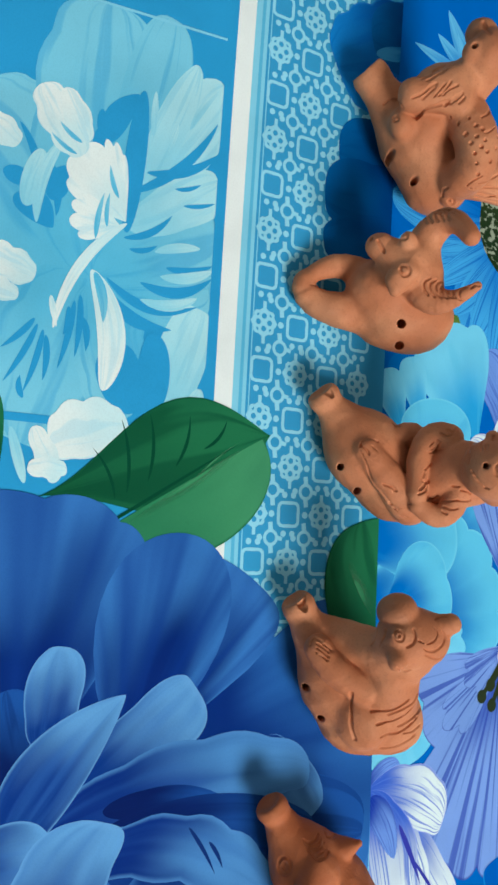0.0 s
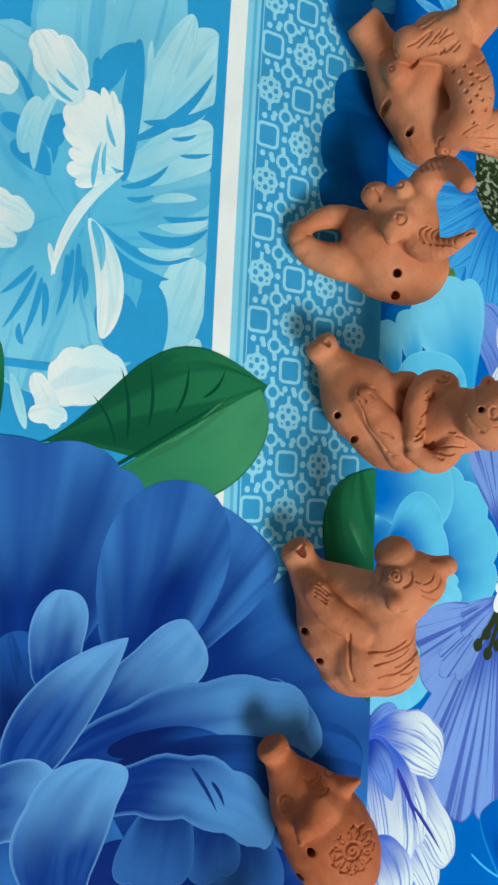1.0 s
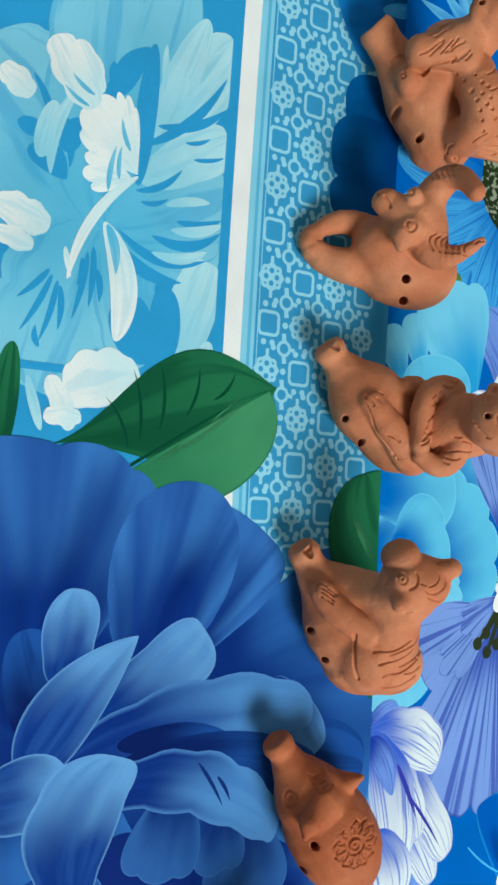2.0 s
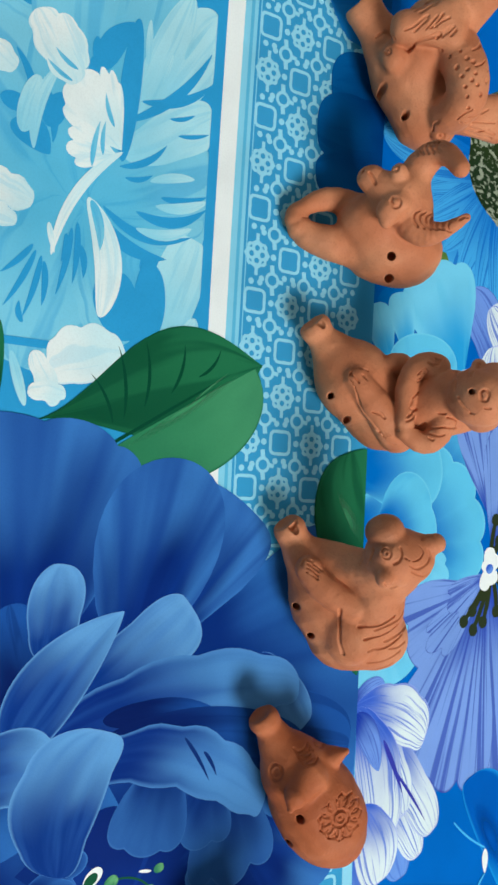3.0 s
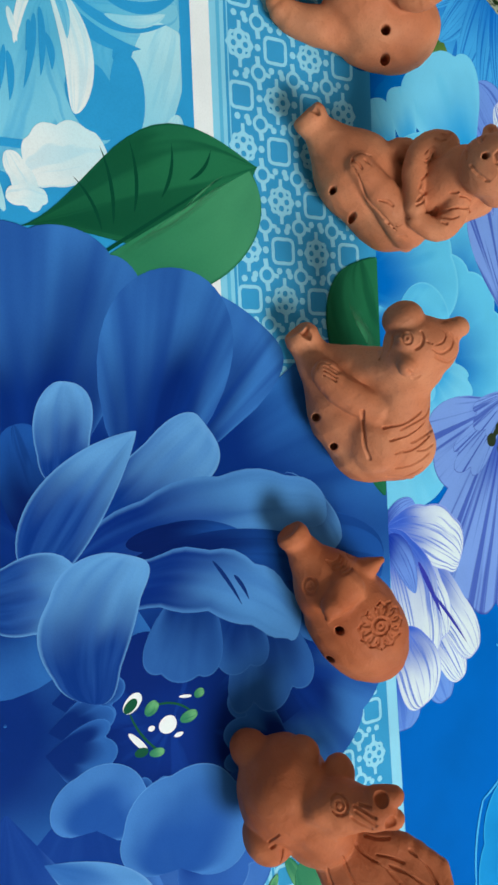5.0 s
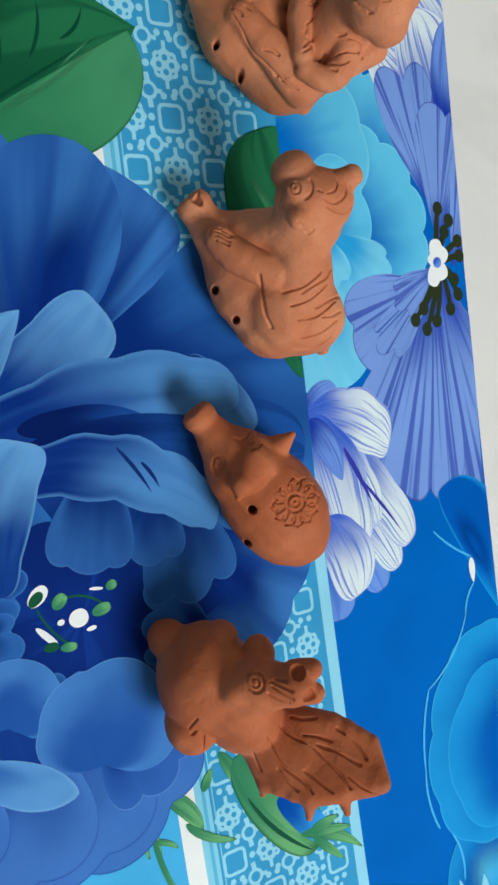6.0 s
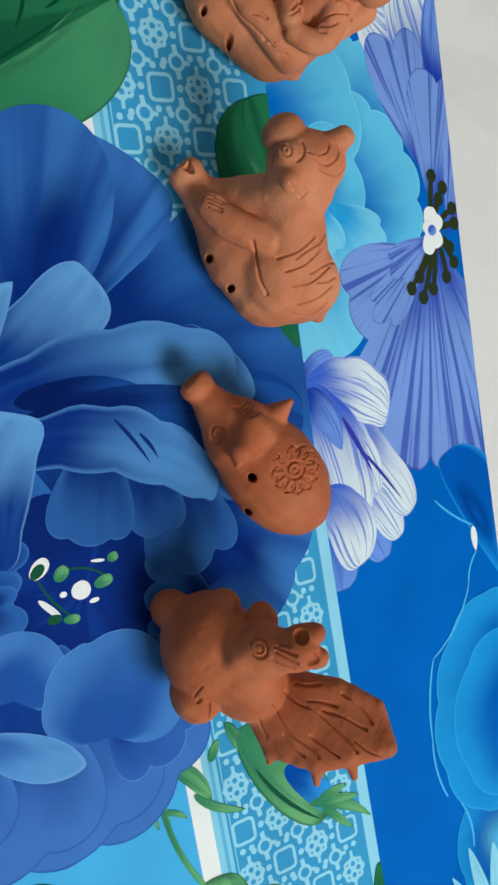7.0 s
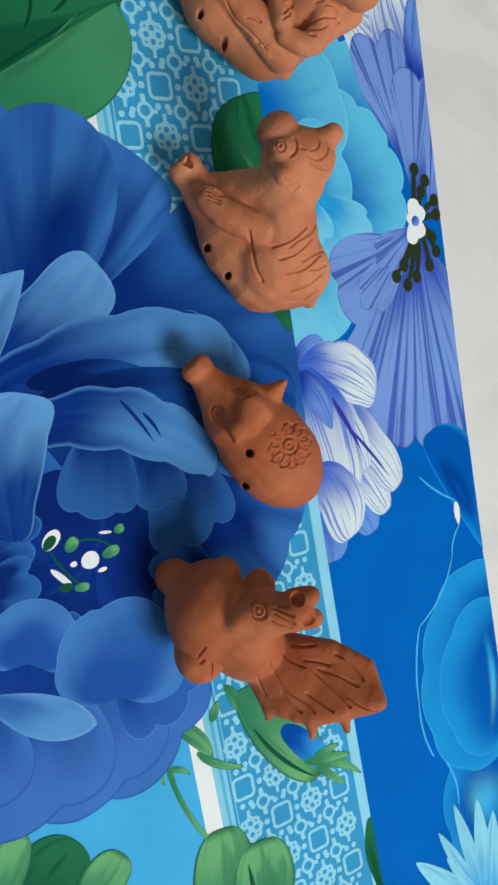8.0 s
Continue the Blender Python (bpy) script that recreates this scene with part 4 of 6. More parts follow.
# peony, outer petals
fan((16.73, -4.49), (18.75, 3.58), 180, 180, 2, 0, 0, FAN_DARK)
fan((15.12, -10.90), (16.73, -4.49), 180, 180, 2, 0, 0, FAN_DARK)
fan((5.97, -7.71), (6.36, -2.51), 180, 180, 2, 0, 0, FAN_DARK)
fan((9.69, -10.94), (10.32, -6.52), 180, 180, 2, 0, 0, FAN_DARK)
fan((20.34, -5.06), (24.94, -0.81), 60, 60, 4, 3, 0.05, FAN_LOW)
fan((19.64, -5.71), (27.33, -2.79), 50, 50, 4, 3, 0.05, FAN_LOW)
fan((19.26, -6.15), (27.51, -6.46), 50, 45, 4, 3, 0.04, FAN_LOW)
fan((18.26, -7.90), (27.19, -9.46), 45, 40, 4, 3, 0.04, FAN_LOW)
fan((18.49, -11.03), (26.01, -12.05), 45, 45, 4, 3, 0.04, FAN_LOW)
fan((14.57, 0.81), (18.46, 6.50), 60, 60, 3, 2, 0.04, FAN_OUT)
fan((7.80, -3.26), (10.47, 9.16), 40, 40, 3, 2, 0.04, FAN_OUT)
fan((7.59, -5.39), (6.08, 9.29), 34, 40, 5, 0, 0, FAN_DARK)
fan((9.29, -13.83), (-3.66, -12.85), 40, 30, 5, 3, 0.03, FAN_OUT)
fan((8.30, -9.69), (-4.05, -9.16), 55, 32, 4, 4, 0.015, FAN_OUT)
fan((7.60, -5.27), (-0.15, 1.14), 40, 16, 4, 0, 0, FAN_OUT)
fan((7.60, -5.27), (-2.43, -2.35), 37, 31, 2, 0, 0, FAN_OUT)
petal((5.34, 6.63), (7.92, 7.73), 0.5, 0.5, 0.00, 0.4, 0.7, 0, 0, LEAF, "printed_leaf")
petal((3.42, 8.80), (-3.48, 6.64), 3.13, 2.55, 0.00, 0.35, 0.36, 0, 0, LEAF, "printed_leaf")
petal((1.42, 7.61), (-1.62, 5.70), 0.07, 0.67, 0.13, 0.5, 0.7, 0, 0, LEAF_PALE, "printed_leaf")
# peony, middle petals
petal((8.42, -8.86), (3.73, -10.05), 1.27, 1.32, 0.00, 0.35, 0.4, 0, 0, PEONY_DEEP)
petal((6.14, -8.45), (2.13, -7.96), 1.20, 1.24, 0.00, 0.45, 0.36, 2, 0.05, PEONY_LIGHT)
petal((8.15, -7.28), (3.88, -2.11), 1.19, 2.35, 0.00, 0.4, 0.26, 3, 0.05, PEONY_LIGHT)
petal((9.05, -7.22), (11.38, 7.46), 2.72, 1.47, 0.00, 0.4, 0.3, 0, 0, PEONY_DEEP)
petal((6.56, 1.66), (10.10, 4.69), 1.13, 1.64, 0.00, 0.4, 0.3, 2, 0.05, PEONY_MID)
# peony, heart
fan((16.46, -4.06), (16.83, 0.16), 180, 180, 2, 9, 0.06, FAN_HEART)
fan((15.72, 2.45), (14.55, -1.26), 45, 50, 3, 3, 0.10, FAN_SCALLOP)
fan((17.38, 2.51), (16.07, -1.38), 45, 40, 3, 3, 0.10, FAN_SCALLOP)
fan((19.17, 1.92), (17.46, -1.60), 40, 45, 3, 3, 0.10, FAN_SCALLOP)
fan((14.65, -9.12), (14.52, -6.07), 40, 45, 3, 3, 0.10, FAN_SCALLOP)
fan((15.76, -9.30), (15.62, -6.54), 40, 45, 3, 3, 0.10, FAN_SCALLOP)
fan((16.64, -9.45), (17.20, -6.50), 45, 50, 3, 3, 0.10, FAN_SCALLOP)
fan((20.99, -5.42), (18.57, -4.91), 55, 50, 3, 4, 0.10, FAN_SCALLOP)
fan((21.43, -4.06), (19.17, -3.43), 55, 50, 3, 3, 0.10, FAN_SCALLOP)
fan((11.06, 0.20), (17.16, 1.00), 34, 30, 4, 3, 0.06, FAN_DUSK)
fan((11.48, -0.44), (15.12, -1.01), 40, 45, 4, 3, 0.05, FAN_DUSK)
fan((9.43, -2.42), (14.92, -3.68), 28, 28, 4, 3, 0.025, FAN_DUSK)
# peony, folded petals
petal((9.38, -8.12), (8.12, 4.19), 1.77, 1.58, 0.86, 0.4, 0.3, 5, 0.07, PEONY_WAVE)
petal((8.77, -5.81), (9.47, 0.36), 0.58, 0.82, 0.48, 0.5, 0.5, 2, 0.06, PEONY_DEEP)
petal((9.84, -9.64), (4.18, -5.16), 1.71, 1.26, 0.30, 0.5, 0.85, 0, 0, PEONY_LIGHT)
petal((10.25, -6.67), (10.75, 4.57), 1.00, 1.51, 0.85, 0.4, 0.35, 0, 0, PEONY_DEEP)
petal((10.66, -6.88), (13.56, 2.53), 1.54, 1.52, 1.30, 0.4, 0.3, 6, 0.08, PEONY_WAVE)
petal((9.94, -1.87), (12.08, -0.49), 0.08, 0.10, 0.08, 0.5, 0.9, 0, 0, PEONY_INK, "printed_vein")
petal((10.68, -0.85), (11.89, -0.13), 0.08, 0.10, 0.08, 0.5, 0.9, 0, 0, PEONY_INK, "printed_vein")
petal((10.38, -11.69), (10.19, -7.84), 1.57, 1.69, 0.00, 0.4, 0.28, 2, 0.04, PEONY_LIGHT)
# peony, inner petals
fan((20.19, -7.51), (17.68, -6.51), 115, 110, 2.5, 3, 0.03, FAN_SOFT)
fan((20.24, -3.74), (24.18, -0.24), 70, 50, 4, 4, 0.05, FAN_FOLD)
fan((22.91, -3.89), (18.71, -2.41), 112, 105, 2, 5, 0.03, FAN_SOFT)
fan((20.91, -9.70), (23.69, -5.08), 22, 32, 1.4, 0, 0, FAN_LIGHT)
petal((15.03, -7.42), (9.26, -5.56), 2.45, 1.57, 0.69, 0.35, 0.28, 3, 0.04, PEONY_LIGHT)
# stamens
petal((15.74, -5.93), (17.75, -4.50), 0.05, 0.05, -0.19, 0.2, 0.2, 0, 0, SPRIG_DARK, "printed_stamen")
petal((15.67, -5.01), (16.36, -3.05), 0.05, 0.05, 0.29, 0.2, 0.2, 0, 0, SPRIG_DARK, "printed_stamen")
petal((15.69, -6.16), (15.01, -5.44), 0.32, 0.32, 0.00, 0.5, 0.45, 0, 0, WHITE_PRINT, "printed_stamen")
petal((15.69, -6.16), (15.21, -5.62), 0.22, 0.22, 0.00, 0.5, 0.45, 0, 0, SPRIG_DARK, "printed_stamen")
petal((15.98, -5.23), (15.49, -4.70), 0.28, 0.28, 0.00, 0.5, 0.45, 0, 0, SPRIG, "printed_stamen")
petal((16.67, -4.66), (16.49, -3.86), 0.38, 0.38, 0.00, 0.5, 0.45, 0, 0, WHITE_PRINT, "printed_stamen")
petal((16.57, -6.01), (17.46, -5.22), 0.14, 0.14, 0.00, 0.5, 0.45, 0, 0, WHITE_PRINT, "printed_stamen")
petal((17.48, -5.79), (17.48, -5.17), 0.20, 0.20, 0.00, 0.5, 0.45, 0, 0, SPRIG_DARK, "printed_stamen")
petal((17.61, -5.14), (17.67, -4.44), 0.20, 0.20, 0.00, 0.5, 0.45, 0, 0, SPRIG, "printed_stamen")
petal((16.53, -3.69), (16.35, -2.86), 0.26, 0.26, 0.00, 0.5, 0.45, 0, 0, SPRIG, "printed_stamen")
petal((15.61, -2.99), (15.47, -2.51), 0.21, 0.21, 0.00, 0.5, 0.45, 0, 0, SPRIG, "printed_stamen")
petal((15.50, -3.70), (15.59, -3.11), 0.07, 0.07, 0.00, 0.5, 0.45, 0, 0, WHITE_PRINT, "printed_stamen")
petal((16.59, -5.15), (16.57, -4.85), 0.12, 0.12, 0.00, 0.5, 0.45, 0, 0, WHITE_PRINT, "printed_stamen")
petal((17.14, -3.99), (17.09, -3.56), 0.10, 0.10, 0.00, 0.5, 0.45, 0, 0, WHITE_PRINT, "printed_stamen")


# ---- terracotta whistles: each is one modelled lump of clay; places in centimetres ----
class Lump:
    """Clay built up from rounded pieces that run into one another, then cut with a stylus."""

    def __init__(self, lo, hi, step=0.036):
        self.lo, self.step = np.array(lo, float), step
        self.shape = np.ceil((np.array(hi, float) - self.lo) / step).astype(int) + 1
        self.d = np.full(self.shape, 2.0, np.float32)
        self.top = hi[2]

    def window(self, lo, hi, pad):
        a = np.clip(np.floor((np.array(lo) - pad - self.lo) / self.step).astype(int), 0, self.shape - 1)
        b = np.clip(np.ceil((np.array(hi) + pad - self.lo) / self.step).astype(int) + 1, a + 1, self.shape)
        axes = [self.lo[k] + self.step * np.arange(a[k], b[k]) for k in range(3)]
        return tuple(slice(a[k], b[k]) for k in range(3)), np.stack(np.meshgrid(*axes, indexing="ij"), -1)

    def mix(self, where, d, k, cut):
        old = self.d[where]
        if cut:
            h = np.clip(0.5 - 0.5 * (old + d) / k, 0, 1)
            self.d[where] = old * (1 - h) - d * h + k * h * (1 - h)
        else:
            h = np.clip(0.5 + 0.5 * (old - d) / k, 0, 1)
            self.d[where] = old * (1 - h) + d * h - k * h * (1 - h)

    def cone(self, a, b, ra, rb, k=0.5, cut=False):
        """A limb from a to b, thicker or thinner at its ends."""
        a, b = np.array(a, float), np.array(b, float)
        r = max(ra, rb)
        where, p = self.window(np.minimum(a, b) - r, np.maximum(a, b) + r, k + 0.1)
        ab = b - a
        t = np.clip(((p - a) @ ab) / max(ab @ ab, 1e-6), 0, 1)
        d = np.linalg.norm(p - (a + t[..., None] * ab), axis=-1) - (ra + (rb - ra) * t)
        self.mix(where, d, k, cut)
        return self

    def ball(self, c, r, turn=(0, 0, 0), k=0.5, cut=False):
        """An egg with three half axes, turned by degrees."""
        c = np.array(c, float)
        r = np.array((r, r, r) if isinstance(r, (int, float)) else r, float)
        where, p = self.window(c - r.max(), c + r.max(), k + 0.1)
        m = np.array(Euler([radians(v) for v in turn]).to_matrix())
        q = (p - c) @ m
        n = np.linalg.norm(q / r, axis=-1)
        g = np.linalg.norm(q / (r * r), axis=-1)
        d = n * (n - 1) / np.maximum(g, 1e-4)
        self.mix(where, d, k, cut)
        return self

    def bend(self, a, m, b, ra, rb, k=0.4, n=6, cut=False):
        """A bent limb from a over m to b."""
        a, m, b = (np.array(v, float) for v in (a, m, b))
        pts = [(1 - t) ** 2 * a + 2 * t * (1 - t) * (2 * m - (a + b) / 2) + t * t * b for t in np.linspace(0, 1, n + 1)]
        r = max(ra, rb)
        where, p = self.window(np.min(pts, 0) - r, np.max(pts, 0) + r, k + 0.1)
        d = None
        for i in range(n):
            ab = pts[i + 1] - pts[i]
            t = np.clip(((p - pts[i]) @ ab) / max(ab @ ab, 1e-6), 0, 1)
            one = np.linalg.norm(p - (pts[i] + t[..., None] * ab), axis=-1) - (ra + (rb - ra) * (i + t) / n)
            d = one if d is None else np.minimum(d, one)
        self.mix(where, d, k, cut)
        return self

    def pen(self, above, pts, r=0.06):
        """Thin line fitted to the camera's view: from above through places 12 cm up."""
        above = np.array(above, float)
        ends = [np.array((x, y, 12.0)) for x, y in pts]
        run = [ends[0]] + ends + [ends[-1]]
        ends = [
            0.5 * (2 * b + (c - a) * t + (2 * a - 5 * b + 4 * c - d) * t * t + (3 * b - a - 3 * c + d) * t**3)
            for a, b, c, d in zip(run, run[1:], run[2:], run[3:])
            for t in (0, 0.2, 0.4, 0.6, 0.8)
        ] + [ends[-1]]
        met = []
        for e in ends:
            way = (e - above) / np.linalg.norm(e - above)
            q = e + way * max((12.0 - self.top) / -way[2], 0)
            q = self.onto(q, way)
            met.append(None if q is None else q + way * 0.035)
        for p, q in zip(met, met[1:]):
            if p is not None and q is not None and np.linalg.norm(q - p) < 0.9:
                self.cone(p, q, 0.026 + 0.58 * r, 0.026 + 0.58 * r, 0.02, True)
        return self

    def onto(self, p, way=(0, 0.55, -0.83)):
        """The place on the clay met from p along way."""
        p, way = np.array(p, float), np.array(way, float)
        for _ in range(400):
            d = self.at(p)
            if d < 0.004:
                return p
            p = p + way * min(max(d * 0.6, 0.004), 0.12)
        return None

    def at(self, p):
        """The distance to the clay at p, between the places where it is known."""
        g = np.clip((p - self.lo) / self.step, 0, self.shape - 1.001)
        i = g.astype(int)
        f = g - i
        d = self.d[i[0] : i[0] + 2, i[1] : i[1] + 2, i[2] : i[2] + 2].astype(float)
        d = d[0] * (1 - f[0]) + d[1] * f[0]
        d = d[0] * (1 - f[1]) + d[1] * f[1]
        return float(d[0] * (1 - f[2]) + d[1] * f[2])

    def scratch(self, a, b, r=0.075, sag=0.0, n=5, way=(0, 0.55, -0.83), side=(0, 0, 1)):
        """A stylus line drawn over the clay between two places above it; sag bows it."""
        a, b, side = np.array(a, float), np.array(b, float), np.array(side, float)
        pts = [self.onto(a + (b - a) * t + side * sag * 4 * t * (1 - t), way) for t in np.linspace(0, 1, n + 1)]
        for p, q in zip(pts, pts[1:]):
            if p is not None and q is not None and np.linalg.norm(q - p) < 1.2:
                self.cone(p + 0.4 * r * np.array(way), q + 0.4 * r * np.array(way), 0.85 * r, 0.85 * r, 0.03, True)
        return self

    def ringlet(self, c, r, w=0.07, way=(0, 0.55, -0.83), n=10):
        """A pressed ring, as for an eye."""
        u = np.cross(way, (1, 0, 0))
        u /= np.linalg.norm(u)
        v = np.cross(way, u)
        pts = [self.onto(np.array(c) - np.array(way) * 0.6 + r * (math.cos(6.2832 * i / n) * u + math.sin(6.2832 * i / n) * v), way) for i in range(n + 1)]
        for p, q in zip(pts, pts[1:]):
            if p is not None and q is not None and np.linalg.norm(q - p) < 0.8:
                self.cone(p + 0.4 * w * np.array(way), q + 0.4 * w * np.array(way), 0.85 * w, 0.85 * w, 0.03, True)
        return self

    def dent(self, c, r=0.14, way=(0, 0.55, -0.83)):
        p = self.onto(c, way)
        if p is None:
            return self
        return self.ball(p - np.array(way) * 0.4 * r, r, k=0.08, cut=True)

    def hole(self, c, r=0.17, way=(0, 0.55, -0.83)):
        p = self.onto(c, way)
        if p is None:
            return self
        way = np.array(way)
        return self.cone(p - way * 0.2, p + way * 0.9, r, r, 0.06, True)

    def mesh(self, name, label, x, y, material=TERRACOTTA, group="clay whistles in a row"):
        """Skins the clay, stands it on the cloth and returns the thing."""
        d = self.d
        # thumbed, slightly uneven clay
        axes = [(self.lo[k] + self.step * np.arange(self.shape[k])).astype(np.float32) for k in range(3)]
        gx, gy, gz = axes[0][:, None, None], axes[1][None, :, None], axes[2][None, None, :]
        d = d + 0.022 * np.sin(2.9 * gx + 1.3 * gy + 0.7 * gz + x) * np.sin(2.3 * gy - 1.1 * gz + y) + 0.014 * np.sin(5.3 * gx - 2.1 * gz) * np.sin(4.7 * gy + 3.9 * gz + x)
        # flat where it stands
        z = self.lo[2] + self.step * np.arange(self.shape[2])
        d = np.maximum(d, -(z - 0.0)[None, None, :])
        inside = d < 0
        corner = np.stack([inside[i : i + d.shape[0] - 1, j : j + d.shape[1] - 1, k : k + d.shape[2] - 1] for i in (0, 1) for j in (0, 1) for k in (0, 1)])
        active = corner.any(0) & ~corner.all(0)
        index = np.full(active.shape, -1)
        cells = np.argwhere(active)
        index[active] = np.arange(len(cells))
        total, count = np.zeros((len(cells), 3)), np.zeros((len(cells), 1))
        offs = [(i, j, k) for i in (0, 1) for j in (0, 1) for k in (0, 1)]
        for p in offs:
            for ax in range(3):
                if p[ax]:
                    continue
                q = list(p)
                q[ax] = 1
                va, vb = d[tuple((cells + p).T)], d[tuple((cells + q).T)]
                hit = (va < 0) != (vb < 0)
                t = np.where(hit, va / np.where(hit, va - vb, 1), 0)
                place = cells + np.array(p, float)
                place[:, ax] += t
                total += place * hit[:, None]
                count += hit[:, None]
        verts = (self.lo + self.step * total / np.maximum(count, 1)) / 100
        faces = []
        for ax in range(3):
            o1, o2 = (ax + 1) % 3, (ax + 2) % 3
            a = inside[tuple(slice(0, -1) if k == ax else slice(1, -1) for k in range(3))]
            b = inside[tuple(slice(1, None) if k == ax else slice(1, -1) for k in range(3))]
            at = np.argwhere(a != b)
            flip = a[tuple(at.T)]
            at[:, o1] += 1
            at[:, o2] += 1
            ring = []
            for e1, e2 in ((0, 0), (1, 0), (1, 1), (0, 1)):
                c = at.copy()
                c[:, o1] -= e1
                c[:, o2] -= e2
                ring.append(index[tuple(c.T)])
            quad = np.stack(ring, 1)
            quad[~flip] = quad[~flip][:, ::-1]
            faces.append(quad)
        faces = np.concatenate(faces)
        faces = faces[(faces >= 0).all(1)]
        base = np.array((x / 100, y / 100, 0))
        me = bpy.data.meshes.new(name)
        me.from_pydata((verts - base).tolist(), [], faces[:, ::-1].tolist())
        bm = bmesh.new()
        bm.from_mesh(me)
        bmesh.ops.recalc_face_normals(bm, faces=bm.faces)
        bmesh.ops.smooth_vert(bm, verts=bm.verts, factor=0.25, use_axis_x=True, use_axis_y=True, use_axis_z=True)
        bm.to_mesh(me)
        bm.free()
        me.shade_smooth()
        me.materials.append(material)
        ob = new(name, me)
        ob.location = (x / 100, y / 100, LEVEL[near_cloth])
        return tagged(ob, label, "figurine", group)


# camera places at 1, 3.5 and 7.5 s; pen lines are fitted from these
CAM_1S = (-2.4, -17.7, 31.9)
CAM_3_5S = (-1.8, -18.6, 31.8)
CAM_7_5S = (8.9, -14.3, 31.6)


def tiger():
    c = Lump((-2.0, 0.5, -0.3), (8.2, 9.0, 9.6))
    c.cone((0.8, 2.4, 1.4), (3.6, 4.3, 1.8), 0.68, 1.75, 0.6).cone((3.6, 4.3, 1.8), (5.1, 5.3, 1.9), 1.75, 1.85, 0.6)
    c.cone((0.45, 2.15, 1.45), (0.8, 2.4, 1.45), 0.78, 0.7, 0.2)
    c.cone((5.0, 6.0, 2.7), (3.5, 5.3, 3.9), 1.75, 1.3, 0.5).cone((3.5, 5.3, 3.9), (2.0, 4.9, 5.0), 1.3, 1.05, 0.4)
    c.ball((5.3, 6.6, 2.3), (1.55, 1.5, 1.9), k=0.4)
    c.cone((1.6, 3.5, 2.2), (2.0, 4.5, 4.3), 0.85, 0.95, 0.4)
    c.ball((1.15, 4.75, 5.7), (1.35, 1.3, 1.3), k=0.35)
    c.ball((1.15, 5.5, 6.0), (1.1, 1.0, 0.95), k=0.3).ball((2.0, 5.4, 5.3), (0.95, 0.95, 0.9), k=0.4)
    c.cone((1.5, 4.3, 6.0), (1.95, 3.75, 6.35), 0.62, 0.4, 0.15)
    c.ball((0.95, 3.85, 6.3), (0.42, 0.42, 0.4), k=0.2)
    c.ball((0.05, 4.15, 5.75), (0.72, 0.85, 0.85), (20, 0, 15), 0.16).cone((0.65, 5.8, 6.4), (0.42, 6.1, 6.85), 0.6, 0.42, 0.15)
    c.bend((3.5, 4.2, 3.9), (2.95, 3.1, 3.3), (2.05, 2.45, 2.7), 0.75, 0.62, 0.1)
    c.ball((5.0, 4.5, 3.0), (1.5, 1.1, 1.5), (0, 30, 20), 0.25).bend((5.6, 4.3, 2.2), (4.9, 3.8, 1.9), (4.0, 3.1, 1.5), 0.7, 0.5, 0.25)
    c.cone((6.1, 7.3, 2.6), (6.6, 7.5, 2.0), 0.5, 0.36, 0.2)
    c.ball((-0.7, 1.2, 1.4), 1.15, k=0.12, cut=True).ball((0.25, 1.85, 2.1), (0.42, 0.2, 0.25), (0, 0, 35), 0.08, True)
    c.hole((3.9, 1.9, 2.7)).hole((5.2, 2.8, 2.7))
    c.pen(CAM_1S, ((0.18, -0.78), (0.33, -0.84), (0.33, -1.03), (0.20, -1.16), (0.05, -1.07), (0.05, -0.88), (0.18, -0.78)), 0.055)
    c.pen(CAM_1S, ((0.18, -0.97), (0.20, -0.95)), 0.055)
    c.pen(CAM_1S, ((0.53, -0.62), (0.41, -0.38), (0.19, -0.32), (0.00, -0.41)), 0.055)
    c.pen(CAM_1S, ((0.34, -0.17), (0.45, 0.16), (0.34, 0.50), (0.12, 0.59), (-0.03, 0.45)), 0.055)
    c.pen(CAM_1S, ((0.56, -0.03), (0.70, 0.42), (0.54, 0.81), (0.27, 0.92), (0.08, 0.79)), 0.055)
    c.pen(CAM_1S, ((0.79, 0.18), (0.95, 0.69), (0.73, 1.06), (0.46, 1.14), (0.24, 1.05)), 0.055)
    c.pen(CAM_1S, ((0.56, -2.01), (0.28, -1.87), (-0.01, -1.82)), 0.055)
    c.pen(CAM_1S, ((0.53, -1.70), (0.25, -1.53), (0.03, -1.50)), 0.055)
    c.pen(CAM_1S, ((-0.27, 0.51), (-0.37, 0.71), (-0.37, 0.96)), 0.055)
    c.pen(CAM_1S, ((1.16, -0.96), (1.32, -0.71), (1.29, -0.47)), 0.055)
    c.pen(CAM_1S, ((1.96, -2.71), (2.40, -2.66), (2.92, -2.64), (3.34, -2.48)), 0.11)
    c.pen(CAM_1S, ((2.04, -0.04), (2.35, -0.28), (2.54, -0.79), (2.66, -1.24)), 0.09)
    c.pen(CAM_1S, ((2.52, 0.10), (2.76, -0.12), (2.98, -0.58), (3.04, -0.81)), 0.09)
    c.pen(CAM_1S, ((3.09, 0.06), (3.25, -0.24), (3.28, -0.61)), 0.07)
    c.pen(CAM_1S, ((0.49, -4.03), (0.59, -3.82), (0.73, -3.60)), 0.05)
    c.pen(CAM_1S, ((0.61, -4.04), (0.71, -3.83), (0.87, -3.60)), 0.05)
    c.pen(CAM_1S, ((0.74, -4.04), (0.85, -3.80), (0.97, -3.63)), 0.05)
    c.pen(CAM_1S, ((0.49, -3.82), (0.60, -3.61), (0.70, -3.48)), 0.05)
